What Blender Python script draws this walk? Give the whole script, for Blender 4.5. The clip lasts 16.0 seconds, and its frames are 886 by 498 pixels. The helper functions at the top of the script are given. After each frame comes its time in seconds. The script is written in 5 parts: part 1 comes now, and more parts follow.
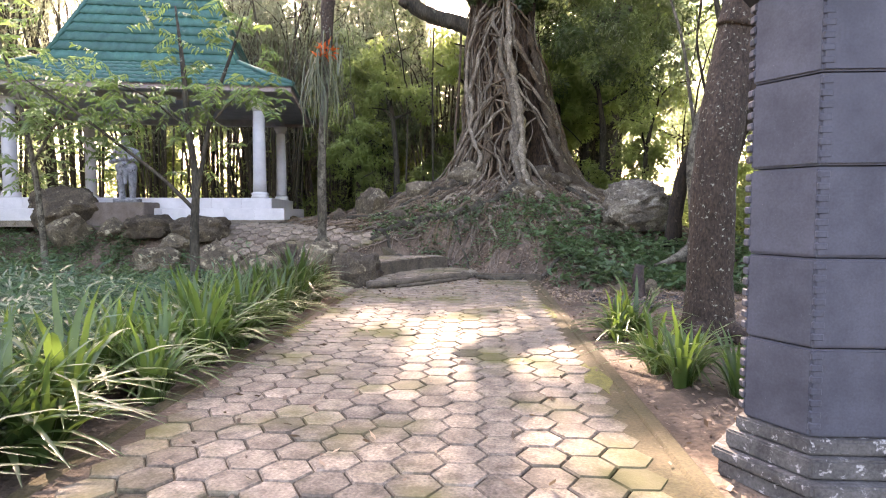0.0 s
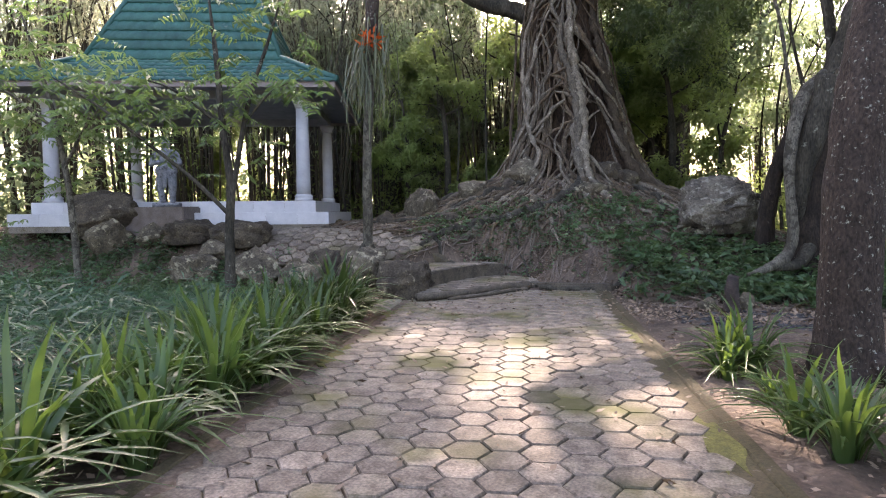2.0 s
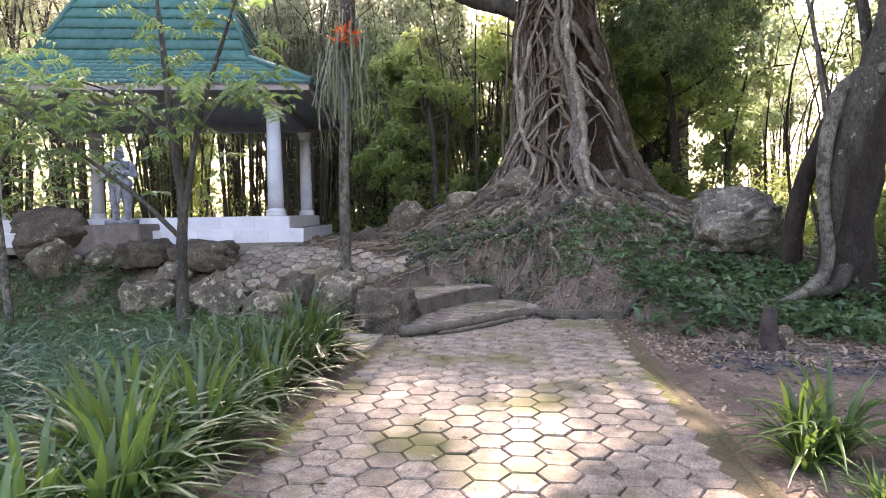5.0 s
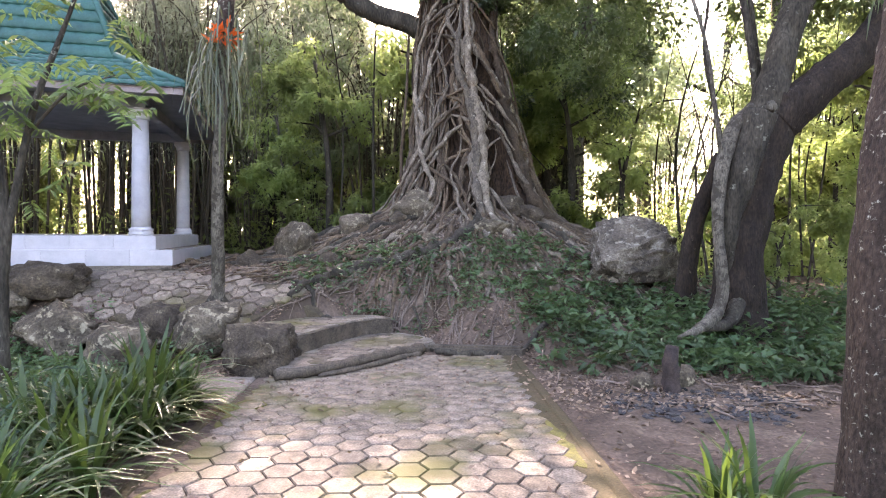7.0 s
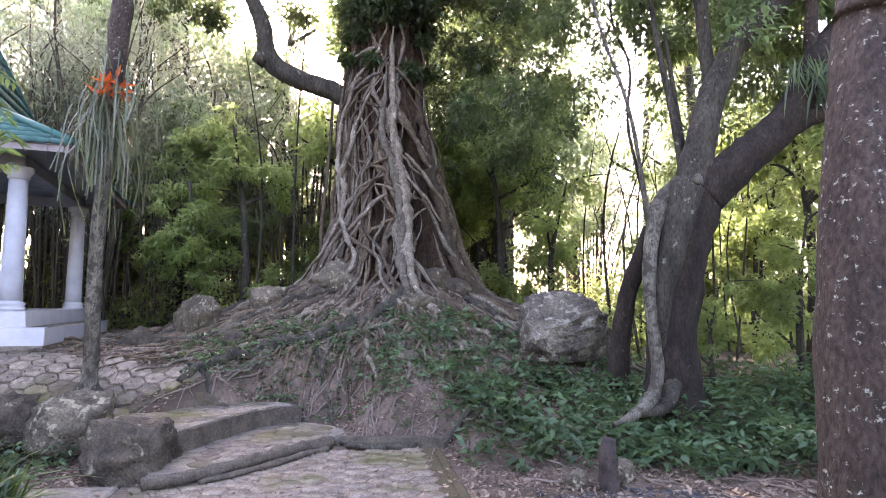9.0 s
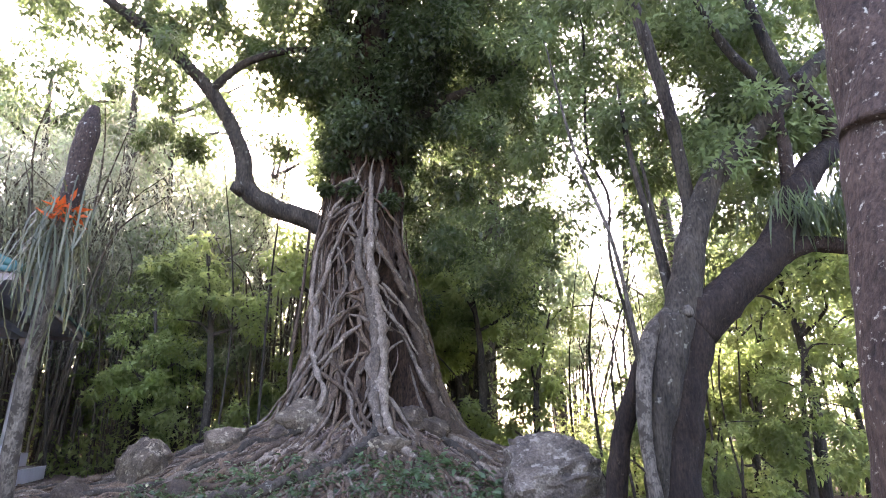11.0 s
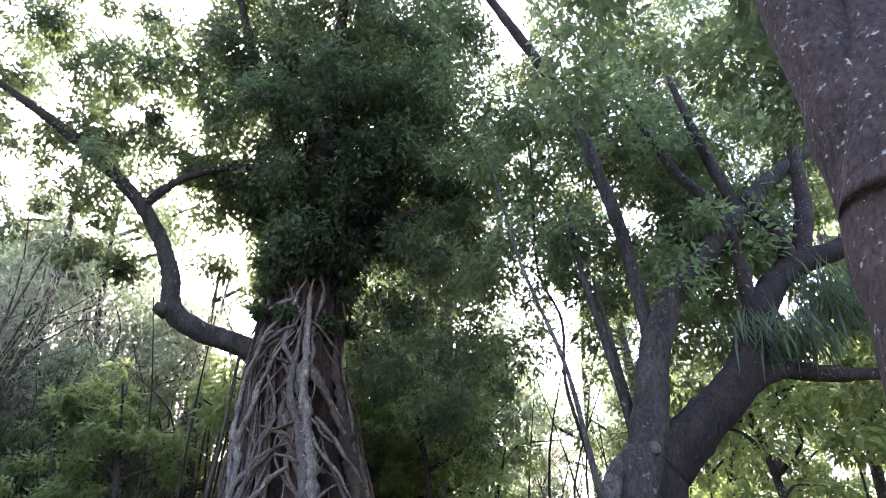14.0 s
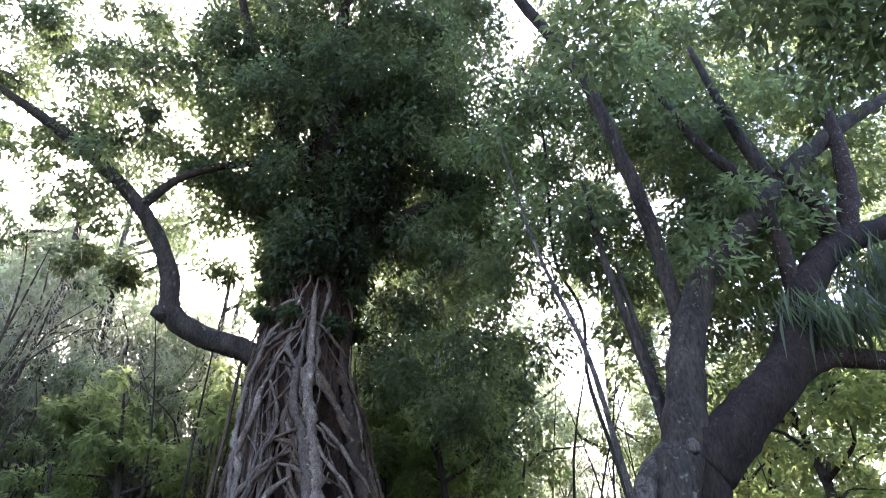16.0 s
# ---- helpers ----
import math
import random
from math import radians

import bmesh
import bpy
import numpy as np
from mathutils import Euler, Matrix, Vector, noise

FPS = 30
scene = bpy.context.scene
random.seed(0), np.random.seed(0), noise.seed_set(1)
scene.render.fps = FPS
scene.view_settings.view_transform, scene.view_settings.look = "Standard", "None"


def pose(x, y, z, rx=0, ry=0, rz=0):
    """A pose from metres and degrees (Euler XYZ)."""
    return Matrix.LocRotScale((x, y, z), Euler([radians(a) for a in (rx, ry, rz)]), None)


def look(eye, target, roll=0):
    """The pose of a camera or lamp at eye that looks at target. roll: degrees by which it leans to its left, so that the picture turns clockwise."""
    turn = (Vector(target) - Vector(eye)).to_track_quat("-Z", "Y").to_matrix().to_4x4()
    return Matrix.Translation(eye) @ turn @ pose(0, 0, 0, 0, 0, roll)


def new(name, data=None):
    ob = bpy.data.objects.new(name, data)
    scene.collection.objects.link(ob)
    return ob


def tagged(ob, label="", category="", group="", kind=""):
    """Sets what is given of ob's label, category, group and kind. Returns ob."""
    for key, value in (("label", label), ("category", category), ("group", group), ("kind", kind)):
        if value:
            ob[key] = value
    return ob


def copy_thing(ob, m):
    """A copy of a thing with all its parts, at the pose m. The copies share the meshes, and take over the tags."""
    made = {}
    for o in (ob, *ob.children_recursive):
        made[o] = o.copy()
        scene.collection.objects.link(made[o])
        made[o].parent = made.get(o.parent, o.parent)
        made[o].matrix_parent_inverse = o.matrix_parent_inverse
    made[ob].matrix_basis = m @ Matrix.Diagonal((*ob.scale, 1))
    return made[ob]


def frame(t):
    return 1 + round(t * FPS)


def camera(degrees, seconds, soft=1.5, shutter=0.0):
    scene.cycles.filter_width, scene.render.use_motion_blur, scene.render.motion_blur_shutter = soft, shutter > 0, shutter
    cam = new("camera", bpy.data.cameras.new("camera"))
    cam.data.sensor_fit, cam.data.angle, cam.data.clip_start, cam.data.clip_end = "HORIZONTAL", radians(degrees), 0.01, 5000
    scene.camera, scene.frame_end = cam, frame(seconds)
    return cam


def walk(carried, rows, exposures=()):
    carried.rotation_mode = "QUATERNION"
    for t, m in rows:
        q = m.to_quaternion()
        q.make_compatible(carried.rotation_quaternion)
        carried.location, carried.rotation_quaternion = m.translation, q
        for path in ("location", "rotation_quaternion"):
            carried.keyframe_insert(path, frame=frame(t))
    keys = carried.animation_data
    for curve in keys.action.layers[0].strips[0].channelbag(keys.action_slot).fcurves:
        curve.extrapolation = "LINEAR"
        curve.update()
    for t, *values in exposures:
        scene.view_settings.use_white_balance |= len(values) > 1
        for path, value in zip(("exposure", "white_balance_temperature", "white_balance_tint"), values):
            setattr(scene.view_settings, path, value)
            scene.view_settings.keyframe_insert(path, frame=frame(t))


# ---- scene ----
cam = camera(71.9, 16.0, soft=1.1)
PATH = [
    (0, (0.494, 0.047, 1.241), (0.382, 2.04, 1.114), -0.0),
    (0.5, (0.39, 0.329, 1.269), (0.206, 2.316, 1.141), -0.2),
    (1, (0.307, 0.554, 1.265), (0.105, 2.54, 1.137), -0.4),
    (1.5, (0.358, 0.834, 1.288), (0.149, 2.819, 1.159), -0.4),
    (2, (0.33, 1.109, 1.288), (0.053, 3.086, 1.161), -0.5),
    (2.5, (0.195, 1.315, 1.348), (-0.161, 3.279, 1.224), -0.5),
    (3, (0.147, 1.49, 1.356), (-0.215, 3.453, 1.231), -1.0),
    (3.5, (0.188, 1.756, 1.435), (-0.155, 3.722, 1.308), -0.9),
    (4, (0.17, 1.964, 1.461), (-0.137, 3.937, 1.338), -0.7),
    (4.2, (0.167, 2.027, 1.467), (-0.127, 4.002, 1.344), -0.9),
    (6.3, (0.206, 2.794, 1.571), (0.124, 4.791, 1.496), 0.3),
    (6.5, (0.203, 2.867, 1.581), (0.161, 4.866, 1.515), 0.4),
    (7, (0.259, 3.061, 1.579), (0.343, 5.059, 1.527), 0.4),
    (7.5, (0.37, 3.257, 1.586), (0.5, 5.252, 1.568), 0.4),
    (8, (0.411, 3.42, 1.588), (0.569, 5.414, 1.627), 0.7),
    (8.5, (0.441, 3.594, 1.596), (0.658, 5.579, 1.708), 0.6),
    (9, (0.518, 3.768, 1.625), (0.813, 5.737, 1.811), 0.5),
    (9.5, (0.566, 3.905, 1.647), (0.879, 5.859, 1.932), 0.6),
    (9.9, (0.564, 4.014, 1.664), (0.862, 5.956, 2.036), 1.0),
    (10, (0.566, 4.044, 1.666), (0.868, 5.981, 2.063), 0.6),
    (10.2, (0.582, 4.096, 1.672), (0.873, 6.022, 2.123), 0.7),
    (12.3, (0.892, 4.596, 1.874), (1.309, 6.399, 2.633), -0.2),
    (12.5, (0.908, 4.663, 1.883), (1.317, 6.455, 2.672), -0.2),
    (13, (0.93, 4.848, 1.915), (1.338, 6.606, 2.777), 0.2),
    (13.5, (1.008, 4.957, 1.935), (1.44, 6.68, 2.855), -0.2),
    (14, (1.141, 5.016, 1.942), (1.564, 6.701, 2.932), -0.9),
    (14.5, (1.239, 5.126, 1.945), (1.633, 6.792, 2.979), -1.0),
    (15, (1.286, 5.344, 1.972), (1.651, 7.009, 3.019), -0.5),
    (15.5, (1.323, 5.577, 1.988), (1.683, 7.238, 3.042), -0.5),
    (16, (1.455, 5.724, 1.969), (1.814, 7.4, 2.999), -1.2),
]
EXPOSURES = [(0, 3.8, 7700, 30), (0.7, 3.15, 7700, 29), (1.5, 2.95, 7100, 28), (2.5, 3.4, 7000, 28), (4, 3.6, 7100, 30), (6.5, 3.85, 7200, 32), (9, 3.95, 6700, 36), (12.5, 3.85, 6300, 40), (14, 3.25, 5900, 34), (16, 3.15, 5900, 33)]
walk(cam, [(t, look(eye, target, roll)) for t, eye, target, roll in PATH], EXPOSURES)

# ---- world, sun ----
SUN_AZ, SUN_EL = radians(-9.5), radians(30.5)
world = bpy.data.worlds.new("world")
scene.world = world
world.use_nodes = True
wn = world.node_tree.nodes
sky = wn.new("ShaderNodeTexSky")
sky.sky_type = 'NISHITA'
sky.sun_disc = False
sky.sun_elevation = SUN_EL
sky.sun_rotation = SUN_AZ
sky.air_density, sky.dust_density, sky.ozone_density = 1.0, 4.0, 0.6
world.node_tree.links.new(sky.outputs[0], wn["Background"].inputs[0])
wn["Background"].inputs[1].default_value = 0.15
sun_data = bpy.data.lights.new("sun", 'SUN')
sun_data.energy, sun_data.angle, sun_data.color = 2.8, radians(0.6), (1.0, 0.91, 0.77)
sun = new("sun", sun_data)
sun_way = Vector((math.sin(SUN_AZ) * math.cos(SUN_EL), math.cos(SUN_AZ) * math.cos(SUN_EL), math.sin(SUN_EL)))
sun.matrix_world = look(sun_way * 60, (0, 0, 0))


# ---- materials ----
def socket(nt, a, b):
    nt.links.new(a, b)


def material(name, c1, c2, rough=0.8, scale=6.0, bump=0.3, detail_scale=60.0, spots=None, spot_scale=9.0, spot_at=0.6, c3=None,
             metallic=0.0, per_object=0.0, stretch=(1, 1, 1), spec=0.3, bump_dist=0.02, grit=0.55):
    m = bpy.data.materials.new(name)
    m.use_nodes = True
    nt = m.node_tree
    p = nt.nodes["Principled BSDF"]
    p.inputs["Roughness"].default_value = rough
    p.inputs["Metallic"].default_value = metallic
    p.inputs["Specular IOR Level"].default_value = spec
    tc = nt.nodes.new("ShaderNodeTexCoord")
    mp = nt.nodes.new("ShaderNodeMapping")
    mp.inputs["Scale"].default_value = stretch
    socket(nt, tc.outputs["Object"], mp.inputs[0])
    n1 = nt.nodes.new("ShaderNodeTexNoise")
    n1.inputs["Scale"].default_value = scale
    n1.inputs["Detail"].default_value = 6
    n1.inputs["Roughness"].default_value = 0.65
    n2 = nt.nodes.new("ShaderNodeTexNoise")
    n2.inputs["Scale"].default_value = detail_scale
    n2.inputs["Detail"].default_value = 4
    for n in (n1, n2):
        socket(nt, mp.outputs[0], n.inputs["Vector"])
    if per_object:
        oi = nt.nodes.new("ShaderNodeObjectInfo")
        sh = nt.nodes.new("ShaderNodeVectorMath")
        sh.operation = 'MULTIPLY_ADD'
        sh.inputs[1].default_value = (37, 19, 53)
        socket(nt, oi.outputs["Random"], sh.inputs[0])
        socket(nt, mp.outputs[0], sh.inputs[2])
        socket(nt, sh.outputs[0], n1.inputs["Vector"])
    r = nt.nodes.new("ShaderNodeValToRGB")
    r.color_ramp.elements[0].position, r.color_ramp.elements[1].position = 0.32, 0.68
    r.color_ramp.elements[0].color, r.color_ramp.elements[1].color = (*c1, 1), (*c2, 1)
    socket(nt, n1.outputs["Fac"], r.inputs[0])
    out = r.outputs[0]

    def mix(fac, a, b, kind='MIX'):
        x = nt.nodes.new("ShaderNodeMix")
        x.data_type, x.blend_type = 'RGBA', kind
        if isinstance(fac, float):
            x.inputs[0].default_value = fac
        else:
            socket(nt, fac, x.inputs[0])
        socket(nt, a, x.inputs[6])
        if isinstance(b, tuple):
            x.inputs[7].default_value = (*b, 1)
        else:
            socket(nt, b, x.inputs[7])
        return x.outputs[2]

    def ramp(fac, lo, hi):
        q = nt.nodes.new("ShaderNodeMapRange")
        q.inputs[1].default_value, q.inputs[2].default_value = lo, hi
        socket(nt, fac, q.inputs[0])
        return q.outputs[0]

    fine = nt.nodes.new("ShaderNodeValToRGB")
    fine.color_ramp.elements[0].color, fine.color_ramp.elements[1].color = (0.3, 0.3, 0.3, 1), (1.5, 1.5, 1.5, 1)
    fine.color_ramp.elements[0].position, fine.color_ramp.elements[1].position = 0.25, 0.75
    socket(nt, n2.outputs["Fac"], fine.inputs[0])
    out = mix(grit, out, fine.outputs[0], 'MULTIPLY')
    if spots:
        n3 = nt.nodes.new("ShaderNodeTexNoise")
        n3.inputs["Scale"].default_value = spot_scale
        n3.inputs["Detail"].default_value = 7
        n3.inputs["Roughness"].default_value = 0.7
        socket(nt, tc.outputs["Object"], n3.inputs["Vector"])
        out = mix(ramp(n3.outputs["Fac"], spot_at, spot_at + 0.06), out, spots)
    if c3:
        n4 = nt.nodes.new("ShaderNodeTexNoise")
        n4.inputs["Scale"].default_value = 1.1
        n4.inputs["Detail"].default_value = 5
        ge = nt.nodes.new("ShaderNodeNewGeometry")
        socket(nt, ge.outputs["Position"], n4.inputs["Vector"])
        out = mix(ramp(n4.outputs["Fac"], 0.5, 0.66), out, c3)
    if per_object:
        oi2 = nt.nodes.new("ShaderNodeObjectInfo")
        hs = nt.nodes.new("ShaderNodeHueSaturation")
        q = nt.nodes.new("ShaderNodeMapRange")
        q.inputs[3].default_value, q.inputs[4].default_value = 1 - per_object, 1 + per_object
        socket(nt, oi2.outputs["Random"], q.inputs[0])
        socket(nt, q.outputs[0], hs.inputs["Value"])
        socket(nt, out, hs.inputs["Color"])
        out = hs.outputs[0]
    socket(nt, out, p.inputs["Base Color"])
    if bump:
        ad = nt.nodes.new("ShaderNodeMath")
        ad.operation = 'MULTIPLY_ADD'
        ad.inputs[1].default_value = 0.35
        socket(nt, n2.outputs["Fac"], ad.inputs[0])
        socket(nt, n1.outputs["Fac"], ad.inputs[2])
        b = nt.nodes.new("ShaderNodeBump")
        b.inputs["Strength"].default_value = bump
        b.inputs["Distance"].default_value = bump_dist
        socket(nt, ad.outputs[0], b.inputs["Height"])
        socket(nt, b.outputs[0], p.inputs["Normal"])
    return m


def leaf_material(name, dark, light, through_colour, gloss=0.45, share=0.45):
    m = bpy.data.materials.new(name)
    m.use_nodes = True
    nt = m.node_tree
    p = nt.nodes["Principled BSDF"]
    p.inputs["Roughness"].default_value = gloss
    p.inputs["Specular IOR Level"].default_value = 0.35
    ge = nt.nodes.new("ShaderNodeNewGeometry")
    r = nt.nodes.new("ShaderNodeValToRGB")
    r.color_ramp.elements[0].color, r.color_ramp.elements[1].color = (*dark, 1), (*light, 1)
    socket(nt, ge.outputs["Random Per Island"], r.inputs[0])
    n = nt.nodes.new("ShaderNodeTexNoise")
    n.inputs["Scale"].default_value = 0.6
    n.inputs["Detail"].default_value = 3
    socket(nt, ge.outputs["Position"], n.inputs["Vector"])
    hs = nt.nodes.new("ShaderNodeHueSaturation")
    q = nt.nodes.new("ShaderNodeMapRange")
    q.inputs[1].default_value, q.inputs[2].default_value, q.inputs[3].default_value, q.inputs[4].default_value = 0.3, 0.7, 0.6, 1.4
    socket(nt, n.outputs["Fac"], q.inputs[0])
    socket(nt, q.outputs[0], hs.inputs["Value"])
    socket(nt, r.outputs[0], hs.inputs["Color"])
    socket(nt, hs.outputs[0], p.inputs["Base Color"])
    t = nt.nodes.new("ShaderNodeBsdfTranslucent")
    tm = nt.nodes.new("ShaderNodeHueSaturation")
    tm.inputs["Color"].default_value = (*through_colour, 1)
    socket(nt, q.outputs[0], tm.inputs["Value"])
    socket(nt, tm.outputs[0], t.inputs[0])
    x = nt.nodes.new("ShaderNodeMixShader")
    x.inputs[0].default_value = share
    socket(nt, p.outputs[0], x.inputs[1])
    socket(nt, t.outputs[0], x.inputs[2])
    socket(nt, x.outputs[0], nt.nodes["Material Output"].inputs[0])
    return m


M_SOIL = material("soil", (0.0605, 0.0412, 0.029), (0.161, 0.118, 0.0821), 0.95, 1.6, 0.9, 25, spots=(0.21, 0.16, 0.11), spot_scale=22, spot_at=0.6, c3=(0.0605, 0.0441, 0.029), bump_dist=0.05, grit=0.8)
M_PAVER = material("paver_concrete", (0.075, 0.06, 0.043), (0.24, 0.196, 0.146), 0.85, 9, 0.6, 55, spots=(0.0748, 0.0581, 0.0351), spot_scale=14, spot_at=0.6, c3=(0.0748, 0.0706, 0.0218), per_object=0.3, bump_dist=0.008, grit=0.85)
M_MOSS = material("mossy_concrete", (0.0432, 0.0386, 0.0146), (0.0936, 0.07, 0.0367), 0.95, 3, 0.6, 60, spots=(0.187, 0.154, 0.125), spot_scale=5, spot_at=0.62)
M_JOINT = material("joint_soil", (0.05, 0.04, 0.025), (0.1, 0.08, 0.045), 0.95, 8, 0.6, 60)
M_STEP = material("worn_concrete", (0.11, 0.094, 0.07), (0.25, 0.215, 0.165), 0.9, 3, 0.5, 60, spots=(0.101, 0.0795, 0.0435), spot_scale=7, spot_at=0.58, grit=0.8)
# darker than the treads: risers, nosings and kerb
M_STEPSIDE = material("dark_concrete", (0.045, 0.037, 0.025), (0.115, 0.094, 0.066), 0.95, 6, 0.7, 60, grit=0.8)
M_ANDESITE = material("dark_andesite", (0.03, 0.032, 0.041), (0.062, 0.065, 0.078), 0.62, 3, 0.4, 90, spots=(0.12, 0.12, 0.13), spot_scale=60, spot_at=0.66, bump_dist=0.004, grit=0.25)
M_PLINTHST = material("weathered_andesite", (0.04, 0.038, 0.036), (0.11, 0.105, 0.095), 0.9, 5, 0.8, 70, spots=(0.32, 0.31, 0.29), spot_scale=18, spot_at=0.58)
M_ROCK = material("grey_boulder", (0.0403, 0.0322, 0.0209), (0.17, 0.14, 0.092), 0.92, 2.8, 1.0, 36, spots=(0.269, 0.238, 0.158), spot_scale=8, spot_at=0.55, bump_dist=0.07, grit=0.8)
M_BOULDER = material("mottled_boulder", (0.0336, 0.0276, 0.0222), (0.19, 0.164, 0.119), 0.92, 2.4, 1.0, 35, spots=(0.26, 0.24, 0.185), spot_scale=6, spot_at=0.54, bump_dist=0.08, grit=0.8)
M_ROCKDARK = material("dark_rock", (0.0269, 0.0212, 0.0139), (0.107, 0.0848, 0.0557), 0.92, 3.2, 1.0, 36, spots=(0.224, 0.199, 0.134), spot_scale=6, spot_at=0.6, bump_dist=0.07, grit=0.8)
M_BARKDARK = material("dark_bark_lichen", (0.0228, 0.0156, 0.0103), (0.0517, 0.0362, 0.0248), 0.9, 7, 1.0, 50, spots=(0.258, 0.263, 0.206), spot_scale=26, spot_at=0.6, stretch=(1, 1, 0.5), bump_dist=0.03, grit=1.0)
M_BARK = material("grey_brown_bark", (0.019, 0.0165, 0.011), (0.0646, 0.056, 0.0385), 0.92, 6, 1.0, 45, spots=(0.167, 0.165, 0.124), spot_scale=9, spot_at=0.61, stretch=(1, 1, 0.3), bump_dist=0.03, grit=1.0)
M_BARKPALE = material("pale_bark", (0.05, 0.043, 0.031), (0.15, 0.136, 0.1), 0.9, 8, 0.9, 60, spots=(0.038, 0.0329, 0.022), spot_scale=10, spot_at=0.5, stretch=(1, 1, 0.3), grit=1.0)
M_TRUNK = material("dark_brown_trunk", (0.0114, 0.00781, 0.0053), (0.0342, 0.0247, 0.0159), 0.92, 6, 1.0, 45, spots=(0.114, 0.102, 0.0721), spot_scale=16, spot_at=0.64, stretch=(1, 1, 0.35), bump_dist=0.04, grit=1.0)
M_CORE = material("banyan_core", (0.0165, 0.0104, 0.00615), (0.0713, 0.0445, 0.0246), 0.95, 5, 1.0, 40, stretch=(1, 1, 0.25), bump_dist=0.05, grit=1.0)
M_ROOT = material("aerial_root", (0.065, 0.052, 0.036), (0.2, 0.168, 0.12), 0.92, 7, 0.9, 60, spots=(0.33, 0.3, 0.225), spot_scale=8, spot_at=0.6, stretch=(1, 1, 0.35), per_object=0.35, grit=1.0)
M_ROOTMID = material("brown_aerial_root", (0.0417, 0.0297, 0.0175), (0.125, 0.0901, 0.0549), 0.92, 7, 0.9, 60, spots=(0.177, 0.154, 0.0995), spot_scale=10, spot_at=0.6, stretch=(1, 1, 0.35), per_object=0.4, grit=1.0)
M_ROOTDARK = material("ground_root", (0.047, 0.0329, 0.019), (0.129, 0.0933, 0.0538), 0.95, 7, 0.9, 60, spots=(0.213, 0.175, 0.11), spot_scale=11, spot_at=0.62, per_object=0.3, grit=1.0)
M_TWIG = material("dry_twig", (0.08, 0.06, 0.045), (0.24, 0.19, 0.145), 0.95, 3, 0.3, 40)
M_TILE = material("white_glazed_tile", (0.37, 0.37, 0.375), (0.47, 0.47, 0.47), 0.35, 3, 0.1, 50, spots=(0.42, 0.42, 0.4), spot_scale=4, spot_at=0.68, per_object=0.05, grit=0.08)
M_COLUMN = material("painted_column", (0.33, 0.33, 0.33), (0.45, 0.45, 0.44), 0.7, 2.5, 0.15, 60, spots=(0.36, 0.36, 0.34), spot_scale=5, spot_at=0.68, grit=0.1)
M_BEAM = material("grey_painted_beam", (0.16, 0.17, 0.18), (0.25, 0.26, 0.27), 0.8, 3, 0.2, 50, grit=0.2)
M_FASCIA = material("weathered_fascia", (0.16, 0.13, 0.12), (0.27, 0.23, 0.21), 0.8, 3, 0.2, 50, grit=0.3)
M_ROOF = material("green_metal_tile", (0.012, 0.062, 0.052), (0.026, 0.105, 0.082), 0.55, 2.5, 0.15, 40, spots=(0.07, 0.12, 0.09), spot_scale=4, spot_at=0.64, per_object=0.12, grit=0.25)
M_STATUE = material("statue_stone", (0.1, 0.105, 0.11), (0.27, 0.28, 0.29), 0.9, 8, 0.8, 60, spots=(0.06, 0.06, 0.06), spot_scale=9, spot_at=0.56, grit=0.6)
M_PEDESTAL = material("brown_pedestal", (0.1, 0.08, 0.065), (0.17, 0.14, 0.12), 0.92, 4, 0.5, 60, grit=0.4)
# culm colour holds the grove's shade, darker than the cane itself
M_CULM = material("bamboo_culm", (0.028, 0.023, 0.015), (0.095, 0.078, 0.045), 0.6, 3, 0.2, 40)
M_ASH = material("ash_and_char", (0.008, 0.008, 0.008), (0.09, 0.087, 0.083), 0.95, 7, 0.9, 70, grit=0.9)
M_CHAR = material("charred_wood", (0.02, 0.017, 0.015), (0.07, 0.05, 0.04), 0.9, 9, 0.9, 60)
L_BANYAN = leaf_material("banyan_leaves", (0.0222, 0.0372, 0.0199), (0.0555, 0.0802, 0.0376), (0.2, 0.274, 0.1), 0.35, 0.45)
L_FORK = leaf_material("canopy_leaves", (0.0303, 0.0509, 0.0221), (0.0808, 0.112, 0.0464), (0.285, 0.375, 0.135), 0.4, 0.5)
L_WOOD = leaf_material("woodland_leaves", (0.0455, 0.0705, 0.0354), (0.122, 0.157, 0.0774), (0.42, 0.518, 0.28), 0.45, 0.56)
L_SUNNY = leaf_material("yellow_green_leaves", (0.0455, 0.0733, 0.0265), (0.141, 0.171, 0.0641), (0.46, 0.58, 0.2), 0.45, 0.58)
L_BAMBOO = leaf_material("bamboo_leaves", (0.0484, 0.0646, 0.0376), (0.131, 0.142, 0.0859), (0.45, 0.48, 0.32), 0.5, 0.56)
L_LILY = leaf_material("strap_leaves", (0.014, 0.04, 0.012), (0.054, 0.096, 0.028), (0.13, 0.21, 0.036), 0.32, 0.28)
L_FERN = leaf_material("feathery_leaves", (0.014, 0.042, 0.023), (0.046, 0.096, 0.048), (0.07, 0.15, 0.06), 0.5, 0.3)
L_UNDER = leaf_material("undergrowth_leaves", (0.025, 0.06, 0.026), (0.085, 0.145, 0.066), (0.16, 0.26, 0.08), 0.42, 0.3)
L_SAPLING = leaf_material("sapling_leaves", (0.045, 0.085, 0.035), (0.11, 0.165, 0.07), (0.24, 0.36, 0.1), 0.4, 0.4)
L_STRAND = leaf_material("hanging_strap_leaves", (0.05, 0.065, 0.032), (0.15, 0.155, 0.09), (0.14, 0.17, 0.06), 0.5, 0.2)
